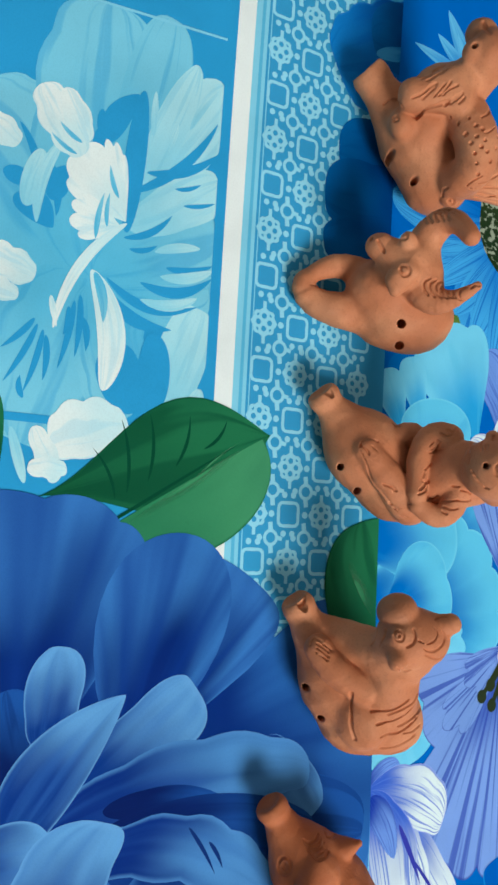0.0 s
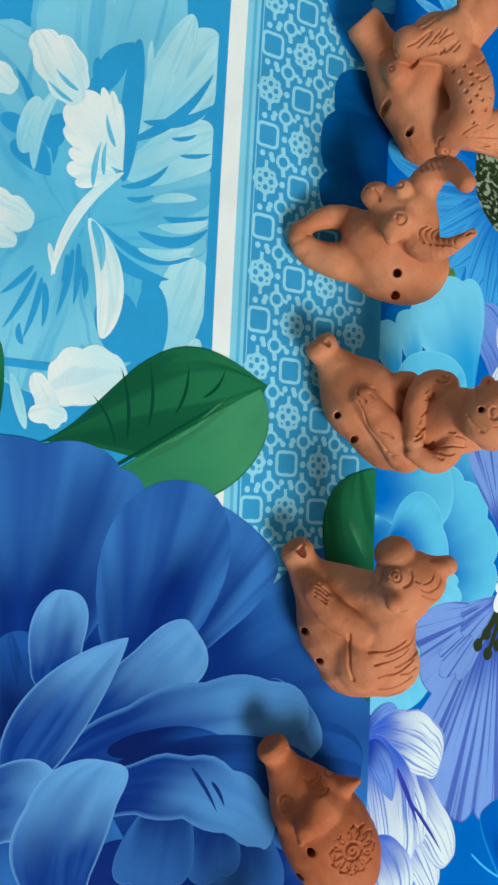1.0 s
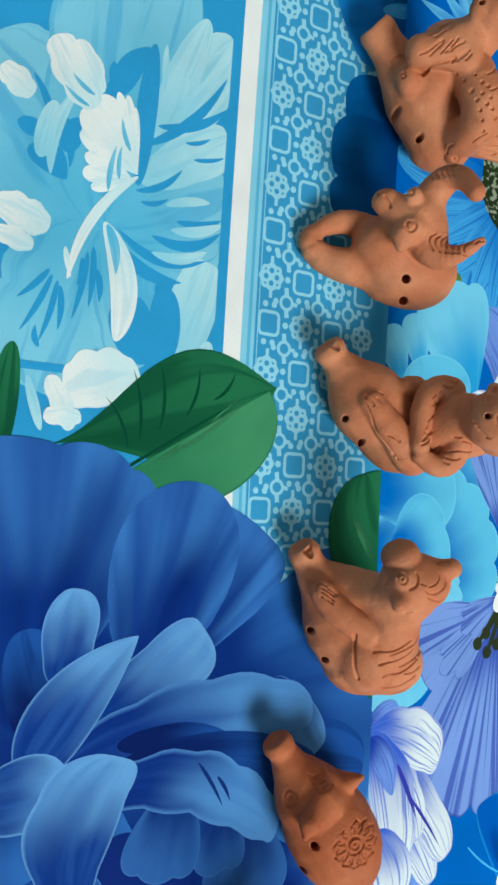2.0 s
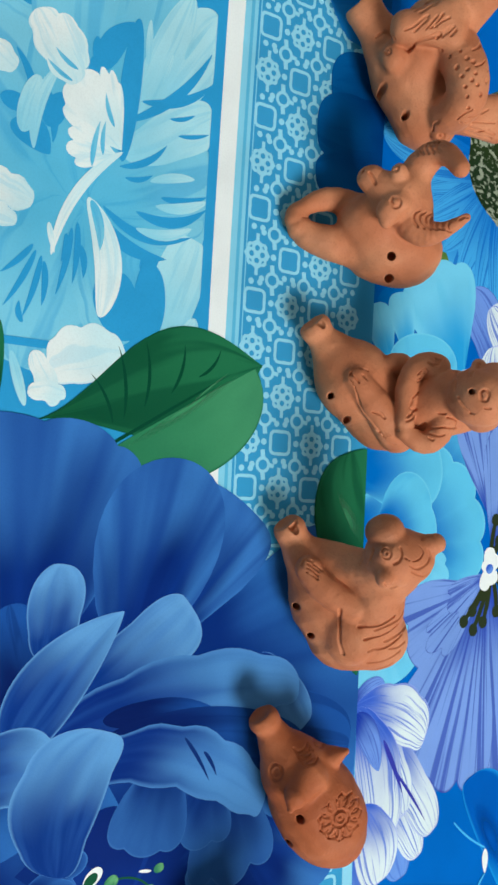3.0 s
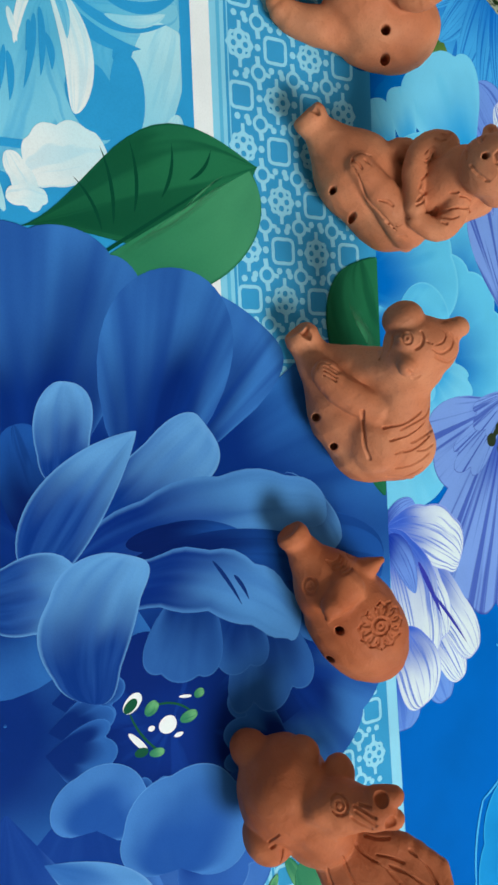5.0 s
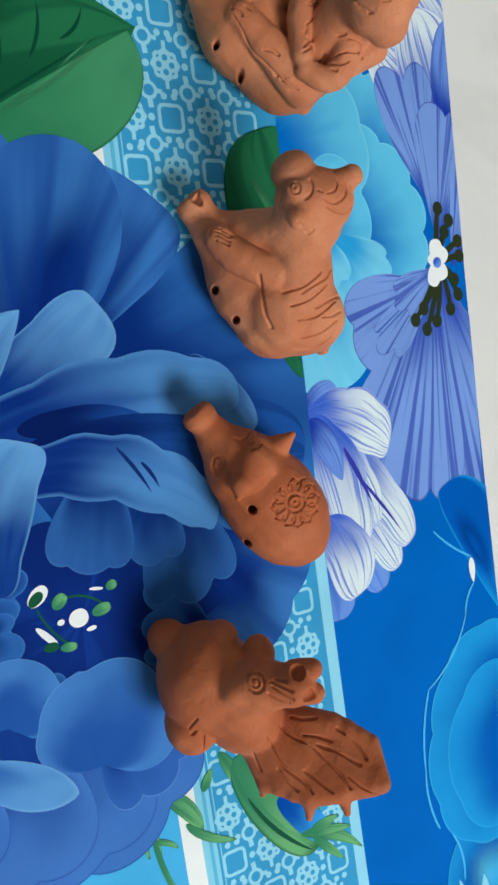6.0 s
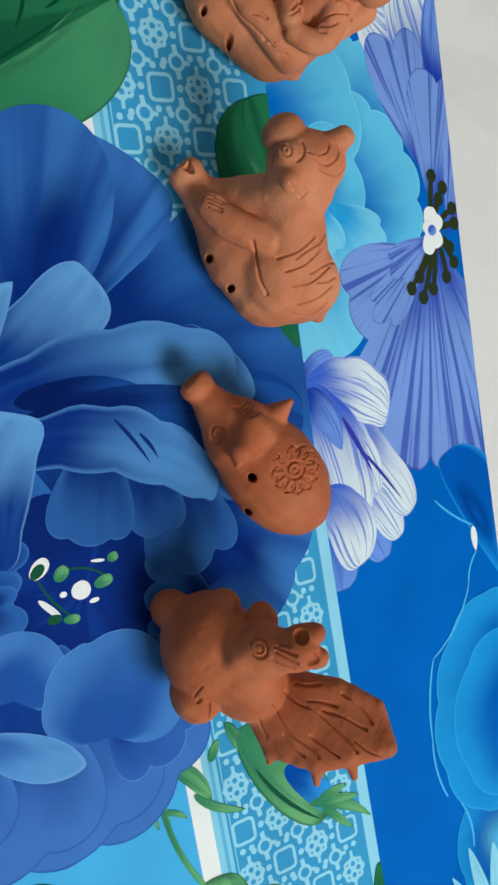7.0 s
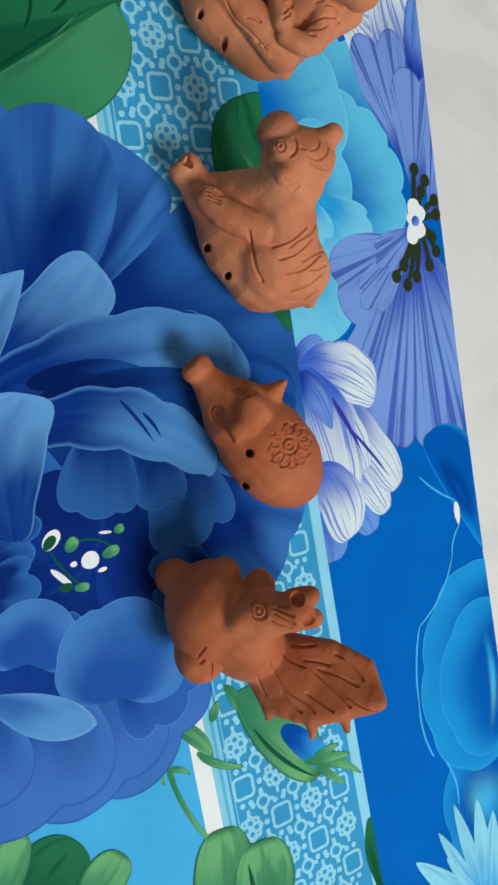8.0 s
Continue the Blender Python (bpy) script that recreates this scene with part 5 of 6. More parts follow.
    c.pen(CAM_1S, ((-0.55, -4.77), (-0.65, -4.62), (-0.82, -4.55)), 0.09)
    c.pen(CAM_1S, ((0.52, -4.25), (0.35, -4.12), (0.42, -3.85)), 0.05)
    c.pen(CAM_7_5S, ((6.04, -0.78), (5.90, -0.15), (5.47, 0.54)), 0.08)
    c.pen(CAM_7_5S, ((6.47, -0.60), (6.38, 0.09), (5.98, 0.79)), 0.08)
    c.pen(CAM_7_5S, ((7.01, -0.52), (6.88, 0.16), (6.55, 0.77)), 0.08)
    c.pen(CAM_7_5S, ((5.67, -1.02), (5.49, -0.29), (5.11, 0.34)), 0.08)
    c.pen(CAM_7_5S, ((7.32, -0.81), (7.37, -0.16), (7.07, 0.48)), 0.08)
    return c.mesh("tiger_whistle", "unglazed orange terracotta tiger whistle with scratched stripes", 3.4, 4.4)


def boar():
    c = Lump((8.2, -0.3, -0.3), (17.6, 8.2, 6.2))
    c.cone((9.4, 1.6, 1.5), (11.1, 2.7, 1.8), 0.62, 1.4, 0.5).cone((9.1, 1.35, 1.5), (9.4, 1.55, 1.5), 0.74, 0.62, 0.2)
    c.ball((7.95, 0.5, 1.4), 1.15, k=0.12, cut=True)
    c.ball((13.2, 4.3, 1.9), (3.15, 2.1, 2.15), (0, 0, 34), 0.7).ball((11.5, 3.1, 1.9), (1.8, 1.5, 1.5), (0, 0, 34), 0.5)
    c.cone((10.75, 4.1, 2.6), (10.15, 4.45, 3.55), 0.68, 0.15, 0.2)
    c.cone((11.3, 2.8, 3.0), (11.85, 2.0, 3.4), 0.95, 0.5, 0.12).cone((11.9, 1.95, 3.3), (12.35, 1.65, 3.5), 0.42, 0.14, 0.1)
    c.cone((15.4, 6.0, 2.4), (15.5, 6.1, 2.0), 0.3, 0.2, 0.2)
    c.ball((11.2, 2.5, 3.3), (0.6, 0.35, 0.3), k=0.3)
    c.hole((13.0, 1.9, 4.0), 0.19).hole((14.6, 2.2, 2.8), 0.19)
    c.pen(CAM_3_5S, ((6.91, -4.83), (7.07, -4.88), (7.12, -5.04), (7.03, -5.19), (6.85, -5.28), (6.69, -5.21), (6.64, -5.07), (6.73, -4.90), (6.91, -4.83)), 0.06)
    c.pen(CAM_3_5S, ((6.89, -4.97), (6.94, -4.99), (6.96, -5.05), (6.92, -5.09), (6.87, -5.14), (6.81, -5.10), (6.79, -5.06), (6.82, -5.00), (6.89, -4.97)), 0.06)
    c.pen(CAM_3_5S, ((6.25, -4.45), (6.36, -4.24), (6.29, -4.01), (6.14, -3.95)), 0.055)
    c.pen(CAM_3_5S, ((6.36, -4.36), (6.48, -4.14), (6.41, -3.89), (6.26, -3.86)), 0.055)
    c.pen(CAM_3_5S, ((6.50, -4.25), (6.62, -4.03), (6.53, -3.80), (6.38, -3.75)), 0.055)
    c.pen(CAM_3_5S, ((6.62, -4.16), (6.73, -3.94), (6.66, -3.69), (6.51, -3.65)), 0.055)
    c.pen(CAM_3_5S, ((6.73, -4.05), (6.85, -3.83), (6.78, -3.59), (6.63, -3.54)), 0.055)
    c.pen(CAM_3_5S, ((6.08, -3.74), (6.04, -3.55), (6.16, -3.37), (6.31, -3.43), (6.29, -3.64), (6.08, -3.74)), 0.055)
    f = np.array((12.9, 3.5, 4.8))
    c.ringlet(f + (0, 0.4, -0.6), 0.36, 0.09).ringlet(f + (0, 0.4, -0.6), 0.13, 0.07)
    for n in range(12):
        a = 6.2832 * n / 12
        u, v = np.array((1, 0, 0)), np.array((0, 0.83, 0.55))
        mid = f + 1.0 * (math.cos(a) * u + math.sin(a) * v)
        side = -math.sin(a) * u + math.cos(a) * v
        for k in (-1, 1):
            c.scratch(f + 0.5 * (math.cos(a) * u + math.sin(a) * v) + 0.1 * k * side, mid, 0.055, 0.22 * k, 5, side=side)
    c.scratch((15.0, 4.8, 5.0), (15.7, 5.3, 4.4), 0.1)
    return c.mesh("boar_whistle", "unglazed orange terracotta boar whistle with an incised daisy", 12.8, 4.0, RED_CLAY)


def squirrel():
    c = Lump((15.8, -3.6, -0.3), (28.6, 7.0, 9.8))
    c.ball((19.6, 0.0, 2.2), (2.25, 2.0, 2.3), (20, 0, 0), 0.5).ball((21.2, 1.2, 2.6), (1.7, 1.6, 2.2), k=0.6)
    c.cone((20.0, 0.8, 3.8), (19.5, 1.0, 4.8), 1.45, 1.05, 0.5).cone((19.5, 1.0, 4.8), (19.3, 1.8, 6.2), 1.0, 0.78, 0.35)
    c.ball((19.5, 0.2, 4.7), (0.6, 0.7, 0.6), k=0.3)
    c.cone((18.8, 1.8, 6.2), (18.7, 2.3, 6.6), 0.5, 0.42, 0.12).cone((19.7, 1.8, 6.1), (19.7, 2.4, 6.5), 0.5, 0.42, 0.12)
    c.ball((18.0, -1.0, 1.1), (0.8, 0.8, 1.0), k=0.2).ball((21.35, -0.8, 2.2), (1.2, 1.1, 1.2), k=0.08)
    c.ball((17.9, 0.6, 2.9), (0.7, 0.6, 0.8), k=0.2).ball((18.6, 1.6, 4.0), (0.8, 0.6, 0.7), k=0.2)
    rim = [np.array(v) for v in ((21.90, 4.13, 5.0), (22.86, 5.24, 5.9), (24.12, 4.99, 6.7), (24.23, 3.61, 6.0), (24.38, 2.59, 5.2), (24.08, 1.58, 3.6))]
    for n in range(16):
        i, f = divmod(n / 3.0, 1.0)
        end = rim[int(i)] * (1 - f) + rim[min(int(i) + 1, 5)] * f
        c.cone((21.8, 1.7, 2.7), end, 0.9, 0.42, 0.3)
    for n, way in ((3, (0.9, 0.1, 0.1)), (4, (0.9, -0.1, 0.0)), (5, (0.6, -0.1, -0.2))):
        c.cone(rim[n], rim[n] + np.array(way), 0.36, 0.14, 0.2)
    c.ringlet((19.0, 0.3, 5.8), 0.33, 0.075).ringlet((19.0, 0.3, 5.8), 0.14, 0.06)
    c.pen(CAM_7_5S, ((16.52, -1.76), (16.60, -1.73)), 0.42)
    c.pen(CAM_7_5S, ((17.32, -1.45), (17.40, -1.42)), 0.42)
    c.pen(CAM_7_5S, ((16.61, -2.69), (16.80, -2.37), (17.05, -2.00)), 0.06)
    c.pen(CAM_7_5S, ((16.75, -2.67), (17.03, -2.31), (17.30, -2.00)), 0.06)
    c.pen(CAM_7_5S, ((16.92, -2.79), (17.14, -2.53), (17.39, -2.15)), 0.06)
    c.pen(CAM_7_5S, ((16.58, -2.54), (16.72, -2.16)), 0.06)
    c.pen(CAM_7_5S, ((17.91, -2.13), (18.09, -1.74), (18.19, -1.28)), 0.06)
    c.pen(CAM_7_5S, ((17.99, -2.55), (18.45, -2.21), (19.05, -1.45), (19.95, -0.71), (20.66, -0.25)), 0.06)
    c.pen(CAM_7_5S, ((18.19, -3.02), (18.68, -2.85), (19.28, -2.54), (19.93, -1.90), (20.35, -1.64)), 0.06)
    c.pen(CAM_7_5S, ((18.55, -1.80), (18.79, -1.20), (19.03, -0.80)), 0.06)
    c.pen(CAM_7_5S, ((18.97, -1.33), (19.42, -0.63), (20.07, 0.18)), 0.06)
    c.pen(CAM_7_5S, ((19.59, -1.85), (20.07, -1.39), (20.58, -0.91)), 0.06)
    c.pen(CAM_7_5S, ((20.27, -0.31), (20.86, 0.30), (21.29, 0.95)), 0.06)
    c.pen(CAM_7_5S, ((19.28, -2.74), (19.80, -2.41), (20.13, -2.14)), 0.06)
    c.pen(CAM_7_5S, ((18.46, -3.52), (18.83, -3.44), (19.13, -3.32)), 0.06)
    c.pen(CAM_7_5S, ((18.64, -3.99), (18.92, -3.78)), 0.06)
    c.pen(CAM_7_5S, ((17.25, -5.39), (17.14, -5.25), (17.06, -5.13)), 0.06)
    c.pen(CAM_7_5S, ((17.44, -5.33), (17.39, -5.22)), 0.06)
    c.pen(CAM_7_5S, ((17.60, -4.99), (17.82, -5.01), (17.97, -5.07)), 0.06)
    c.pen(CAM_7_5S, ((18.72, -0.53), (19.32, 0.06), (19.96, 0.43)), 0.06)
    return c.mesh("squirrel_whistle", "reddish terracotta squirrel whistle with a broad raised tail", 21.0, 1.0, RED_CLAY)


def monkey():
    c = Lump((-11.4, 1.0, -0.3), (-2.0, 10.6, 11.2))
    c.cone((-8.7, 3.2, 1.5), (-6.9, 5.0, 1.8), 0.68, 1.75, 0.5).cone((-6.9, 5.0, 1.8), (-5.4, 6.9, 1.9), 1.8, 1.85, 0.5)
    c.cone((-9.0, 2.9, 1.5), (-8.7, 3.2, 1.5), 0.78, 0.68, 0.2)
    c.cone((-5.2, 7.3, 2.8), (-6.2, 7.8, 5.6), 1.45, 1.15, 0.3)
    c.ball((-6.0, 7.7, 7.3), (1.3, 1.25, 1.5), (0, 15, 0), 0.25)
    c.ball((-5.35, 8.3, 7.0), (0.85, 0.85, 0.8), k=0.25).ball((-6.5, 8.5, 7.4), (1.1, 1.0, 1.1), k=0.3)
    c.ball((-5.9, 7.3, 4.75), (0.75, 0.7, 0.6), k=0.2, cut=True)
    c.cone((-4.7, 7.4, 3.6), (-5.2, 9.1, 5.2), 0.85, 0.62, 0.3)
    c.cone((-4.4, 7.6, 2.6), (-3.9, 7.8, 1.9), 0.5, 0.34, 0.2)
    c.cone((-7.0, 9.2, 7.7), (-7.2, 9.55, 7.9), 0.4, 0.3, 0.15).cone((-7.1, 7.7, 7.2), (-7.4, 7.7, 7.2), 0.42, 0.3, 0.15)
    c.bend((-7.4, 7.3, 5.0), (-7.1, 6.4, 4.4), (-4.9, 6.0, 4.5), 0.66, 0.45, 0.12, 8).bend((-5.2, 7.6, 5.4), (-4.0, 7.2, 4.9), (-4.4, 6.2, 4.4), 0.6, 0.45, 0.12, 8)
    c.bend((-4.4, 6.9, 3.0), (-5.0, 5.7, 3.5), (-6.7, 4.2, 3.1), 0.95, 0.62, 0.12, 8).bend((-6.8, 7.3, 3.0), (-7.6, 6.5, 3.4), (-7.2, 5.6, 3.0), 0.62, 0.48, 0.15)
    c.cone((-4.2, 7.2, 2.7), (-4.0, 7.1, 2.1), 0.55, 0.4, 0.15)
    c.hole((-5.9, 3.0, 2.9)).hole((-4.9, 4.3, 2.5))
    c.ball((-10.0, 1.95, 1.4), 1.15, k=0.12, cut=True).ball((-9.25, 2.6, 2.15), (0.4, 0.2, 0.25), (0, 0, 40), 0.08, True)
    c.hole((-6.1, 5.9, 9.0), 0.14)
    c.pen(CAM_1S, ((-5.47, 2.91), (-5.61, 3.12), (-5.47, 3.34), (-5.22, 3.22), (-5.24, 2.97), (-5.47, 2.91)), 0.05)
    c.pen(CAM_1S, ((-6.43, 2.16), (-6.10, 1.76), (-5.47, 1.68)), 0.055)
    c.pen(CAM_1S, ((-6.36, 2.38), (-6.15, 2.23), (-5.96, 2.29)), 0.055)
    c.pen(CAM_1S, ((-5.51, -2.80), (-5.39, -2.58), (-5.26, -2.46)), 0.055)
    c.pen(CAM_1S, ((-5.52, -2.36), (-5.42, -2.22), (-5.33, -2.10)), 0.055)
    c.pen(CAM_1S, ((-5.43, -2.82), (-5.66, -2.72), (-5.73, -2.42), (-5.68, -2.15)), 0.055)
    c.pen(CAM_1S, ((-5.40, -2.84), (-5.02, -2.55), (-4.50, -2.35), (-4.01, -1.78), (-3.56, -1.23)), 0.055)
    c.pen(CAM_1S, ((-4.38, -1.85), (-4.33, -1.53), (-4.22, -1.34)), 0.055)
    c.pen(CAM_1S, ((-3.79, -1.59), (-3.76, -1.50)), 0.055)
    c.pen(CAM_1S, ((-5.57, -0.03), (-5.63, 0.21), (-5.95, 0.39)), 0.055)
    c.pen(CAM_1S, ((-5.65, 0.01), (-5.78, 0.20), (-6.02, 0.31)), 0.055)
    c.pen(CAM_1S, ((-5.79, -0.04), (-5.92, 0.10)), 0.055)
    c.pen(CAM_1S, ((-4.60, -0.03), (-4.67, -0.28), (-4.92, -0.19)), 0.055)
    c.pen(CAM_1S, ((-5.00, -0.20), (-5.20, 0.04)), 0.055)
    c.pen(CAM_1S, ((-4.35, -0.35), (-4.56, -0.12), (-4.64, -0.06)), 0.055)
    c.pen(CAM_1S, ((-4.20, -0.39), (-4.29, -0.16), (-4.45, -0.07)), 0.055)
    c.pen(CAM_1S, ((-4.00, -0.07), (-4.06, 0.19), (-4.19, 0.38)), 0.055)
    c.pen(CAM_1S, ((-4.01, 0.54), (-4.07, 0.91), (-4.13, 1.24)), 0.055)
    c.pen(CAM_1S, ((-3.87, 0.67), (-3.82, 1.05), (-3.87, 1.30)), 0.055)
    c.pen(CAM_1S, ((-4.14, 1.29), (-4.14, 1.80)), 0.055)
    c.pen(CAM_1S, ((-4.49, 1.42), (-4.47, 1.68), (-4.41, 1.89)), 0.055)
    c.pen(CAM_1S, ((-4.59, 1.01), (-4.60, 1.32)), 0.055)
    c.pen(CAM_1S, ((-3.53, 1.32), (-3.63, 1.62), (-3.72, 1.88)), 0.055)
    c.pen(CAM_1S, ((-3.85, 2.13), (-3.94, 2.39)), 0.055)
    c.pen(CAM_1S, ((-3.71, 0.61), (-3.65, 0.81)), 0.055)
    c.pen(CAM_1S, ((-6.40, 0.72), (-6.36, 0.97), (-6.57, 1.17)), 0.055)
    c.pen(CAM_1S, ((-6.26, 0.43), (-6.17, 0.68), (-6.28, 0.98)), 0.055)
    c.pen(CAM_1S, ((-5.22, 1.85), (-5.15, 1.96)), 0.055)
    c.pen(CAM_1S, ((-5.07, 1.97), (-5.00, 2.07)), 0.055)
    c.pen(CAM_1S, ((-4.93, 2.13), (-4.86, 2.24)), 0.055)
    c.pen(CAM_1S, ((-4.83, 2.29), (-4.76, 2.46)), 0.055)
    c.pen(CAM_1S, ((-4.73, 2.46), (-4.70, 2.62)), 0.055)
    c.pen(CAM_1S, ((-4.96, 3.15), (-4.96, 3.42)), 0.055)
    c.pen(CAM_1S, ((-6.18, 2.49), (-6.03, 2.45)), 0.055)
    c.pen(CAM_1S, ((-6.48, 2.80), (-6.34, 2.75)), 0.055)
    c.pen(CAM_1S, ((-3.42, -1.11), (-3.40, -0.83)), 0.055)
    c.pen(CAM_1S, ((-3.62, -1.35), (-3.72, -0.98)), 0.055)
    c.pen(CAM_1S, ((-3.84, -0.78), (-3.83, -0.47)), 0.055)
    c.pen(CAM_1S, ((-6.37, -1.68), (-6.23, -1.49), (-6.25, -1.31)), 0.055)
    return c.mesh("monkey_whistle", "unglazed orange terracotta whistle of a seated monkey, arms crossed", -6.2, 5.6)


def bull():
    c = Lump((-18.6, 0.4, -0.3), (-9.4, 10.4, 8.8))
    c.ball((-13.55, 6.4, 1.9), (1.72, 2.0, 1.95), (0, 0, 30), 0.6).ball((-13.4, 7.4, 2.1), (1.75, 1.8, 2.0), k=0.5).ball((-14.3, 5.4, 2.2), (1.5, 1.8, 1.7), k=0.6)
    c.bend((-15.1, 4.8, 1.5), (-15.4, 3.4, 1.1), (-14.5, 1.9, 0.7), 0.72, 0.38, 0.35).bend((-14.5, 1.9, 0.7), (-13.6, 2.5, 0.8), (-13.3, 4.8, 1.3), 0.42, 0.92, 0.35)
    c.ball((-15.2, 5.6, 4.1), (1.25, 1.2, 1.2), k=0.5)
    c.cone((-15.1, 5.1, 4.1), (-15.75, 4.15, 3.65), 1.1, 0.66, 0.3).ball((-15.85, 3.95, 3.55), (0.56, 0.56, 0.62), k=0.15)
    c.ball((-15.9, 4.6, 4.85), (0.42, 0.42, 0.36), k=0.2).ball((-14.55, 4.75, 4.9), (0.45, 0.45, 0.4), k=0.2)
    c.cone((-14.5, 4.7, 4.5), (-14.2, 4.5, 4.4), 0.62, 0.58, 0.12).cone((-14.2, 4.5, 4.4), (-13.8, 4.4, 4.35), 0.56, 0.34, 0.1)
    c.bend((-16.0, 5.8, 4.4), (-16.9, 6.1, 5.6), (-15.9, 6.3, 6.9), 0.8, 0.4, 0.3, 12)
    c.bend((-14.6, 5.9, 4.3), (-13.5, 6.3, 5.0), (-14.0, 7.15, 6.5), 1.0, 0.2, 0.25, 12)
    c.hole((-12.6, 5.6, 3.4), 0.2, (-0.25, 0.58, -0.77)).hole((-11.8, 6.2, 2.6), 0.2, (-0.25, 0.58, -0.77))
    c.pen(CAM_1S, ((-11.31, -1.60), (-11.46, -1.49), (-11.49, -1.30), (-11.38, -1.20), (-11.21, -1.29), (-11.17, -1.48), (-11.31, -1.60)), 0.075)
    c.pen(CAM_1S, ((-12.40, -1.73), (-12.55, -1.55), (-12.52, -1.36), (-12.38, -1.40), (-12.32, -1.61)), 0.06)
    c.pen(CAM_1S, ((-12.17, -2.94), (-12.17, -2.94)), 0.12)
    c.pen(CAM_1S, ((-12.01, -2.77), (-12.01, -2.77)), 0.12)
    c.scratch((-15.9, 3.3, 4.4), (-15.4, 3.8, 4.2), 0.09)
    c.pen(CAM_1S, ((-11.30, -0.33), (-11.13, -0.57), (-10.90, -0.58), (-10.72, -0.37)), 0.055)
    c.pen(CAM_1S, ((-11.29, -0.08), (-11.13, -0.32), (-10.90, -0.31), (-10.73, -0.10)), 0.055)
    c.pen(CAM_1S, ((-11.31, 0.19), (-11.15, -0.05), (-10.91, -0.06), (-10.77, 0.19)), 0.055)
    c.pen(CAM_1S, ((-11.31, 0.47), (-11.14, 0.22), (-10.91, 0.18), (-10.79, 0.49)), 0.055)
    c.pen(CAM_1S, ((-11.32, 0.72), (-11.16, 0.47), (-10.92, 0.46), (-10.83, 0.77)), 0.055)
    c.pen(CAM_1S, ((-11.32, 0.98), (-11.15, 0.73), (-10.92, 0.74), (-10.84, 1.05)), 0.055)
    c.pen(CAM_1S, ((-11.32, 1.26), (-11.15, 1.01), (-10.91, 1.00), (-10.87, 1.36)), 0.055)
    c.pen(CAM_1S, ((-13.11, -0.57), (-13.23, -0.73), (-13.40, -0.64), (-13.57, -0.25), (-13.60, 0.10)), 0.05)
    c.pen(CAM_1S, ((-13.21, -0.33), (-13.32, -0.49), (-13.50, -0.40), (-13.68, -0.01), (-13.69, 0.34)), 0.05)
    c.pen(CAM_1S, ((-13.29, -0.09), (-13.40, -0.24), (-13.58, -0.15), (-13.76, 0.24), (-13.75, 0.60)), 0.05)
    c.pen(CAM_1S, ((-13.37, 0.16), (-13.48, 0.00), (-13.66, 0.09), (-13.84, 0.49), (-13.81, 0.85)), 0.05)
    c.pen(CAM_1S, ((-13.47, 0.41), (-13.58, 0.25), (-13.76, 0.34), (-13.94, 0.74), (-13.90, 1.10)), 0.05)
    c.pen(CAM_1S, ((-11.36, 1.49), (-11.52, 1.70), (-11.52, 1.86)), 0.07)
    c.pen(CAM_1S, ((-10.05, -4.96), (-10.06, -4.72), (-9.97, -4.50)), 0.05)
    return c.mesh("bull_whistle", "unglazed orange terracotta bull whistle with curved ridged horns", -13.9, 5.4)


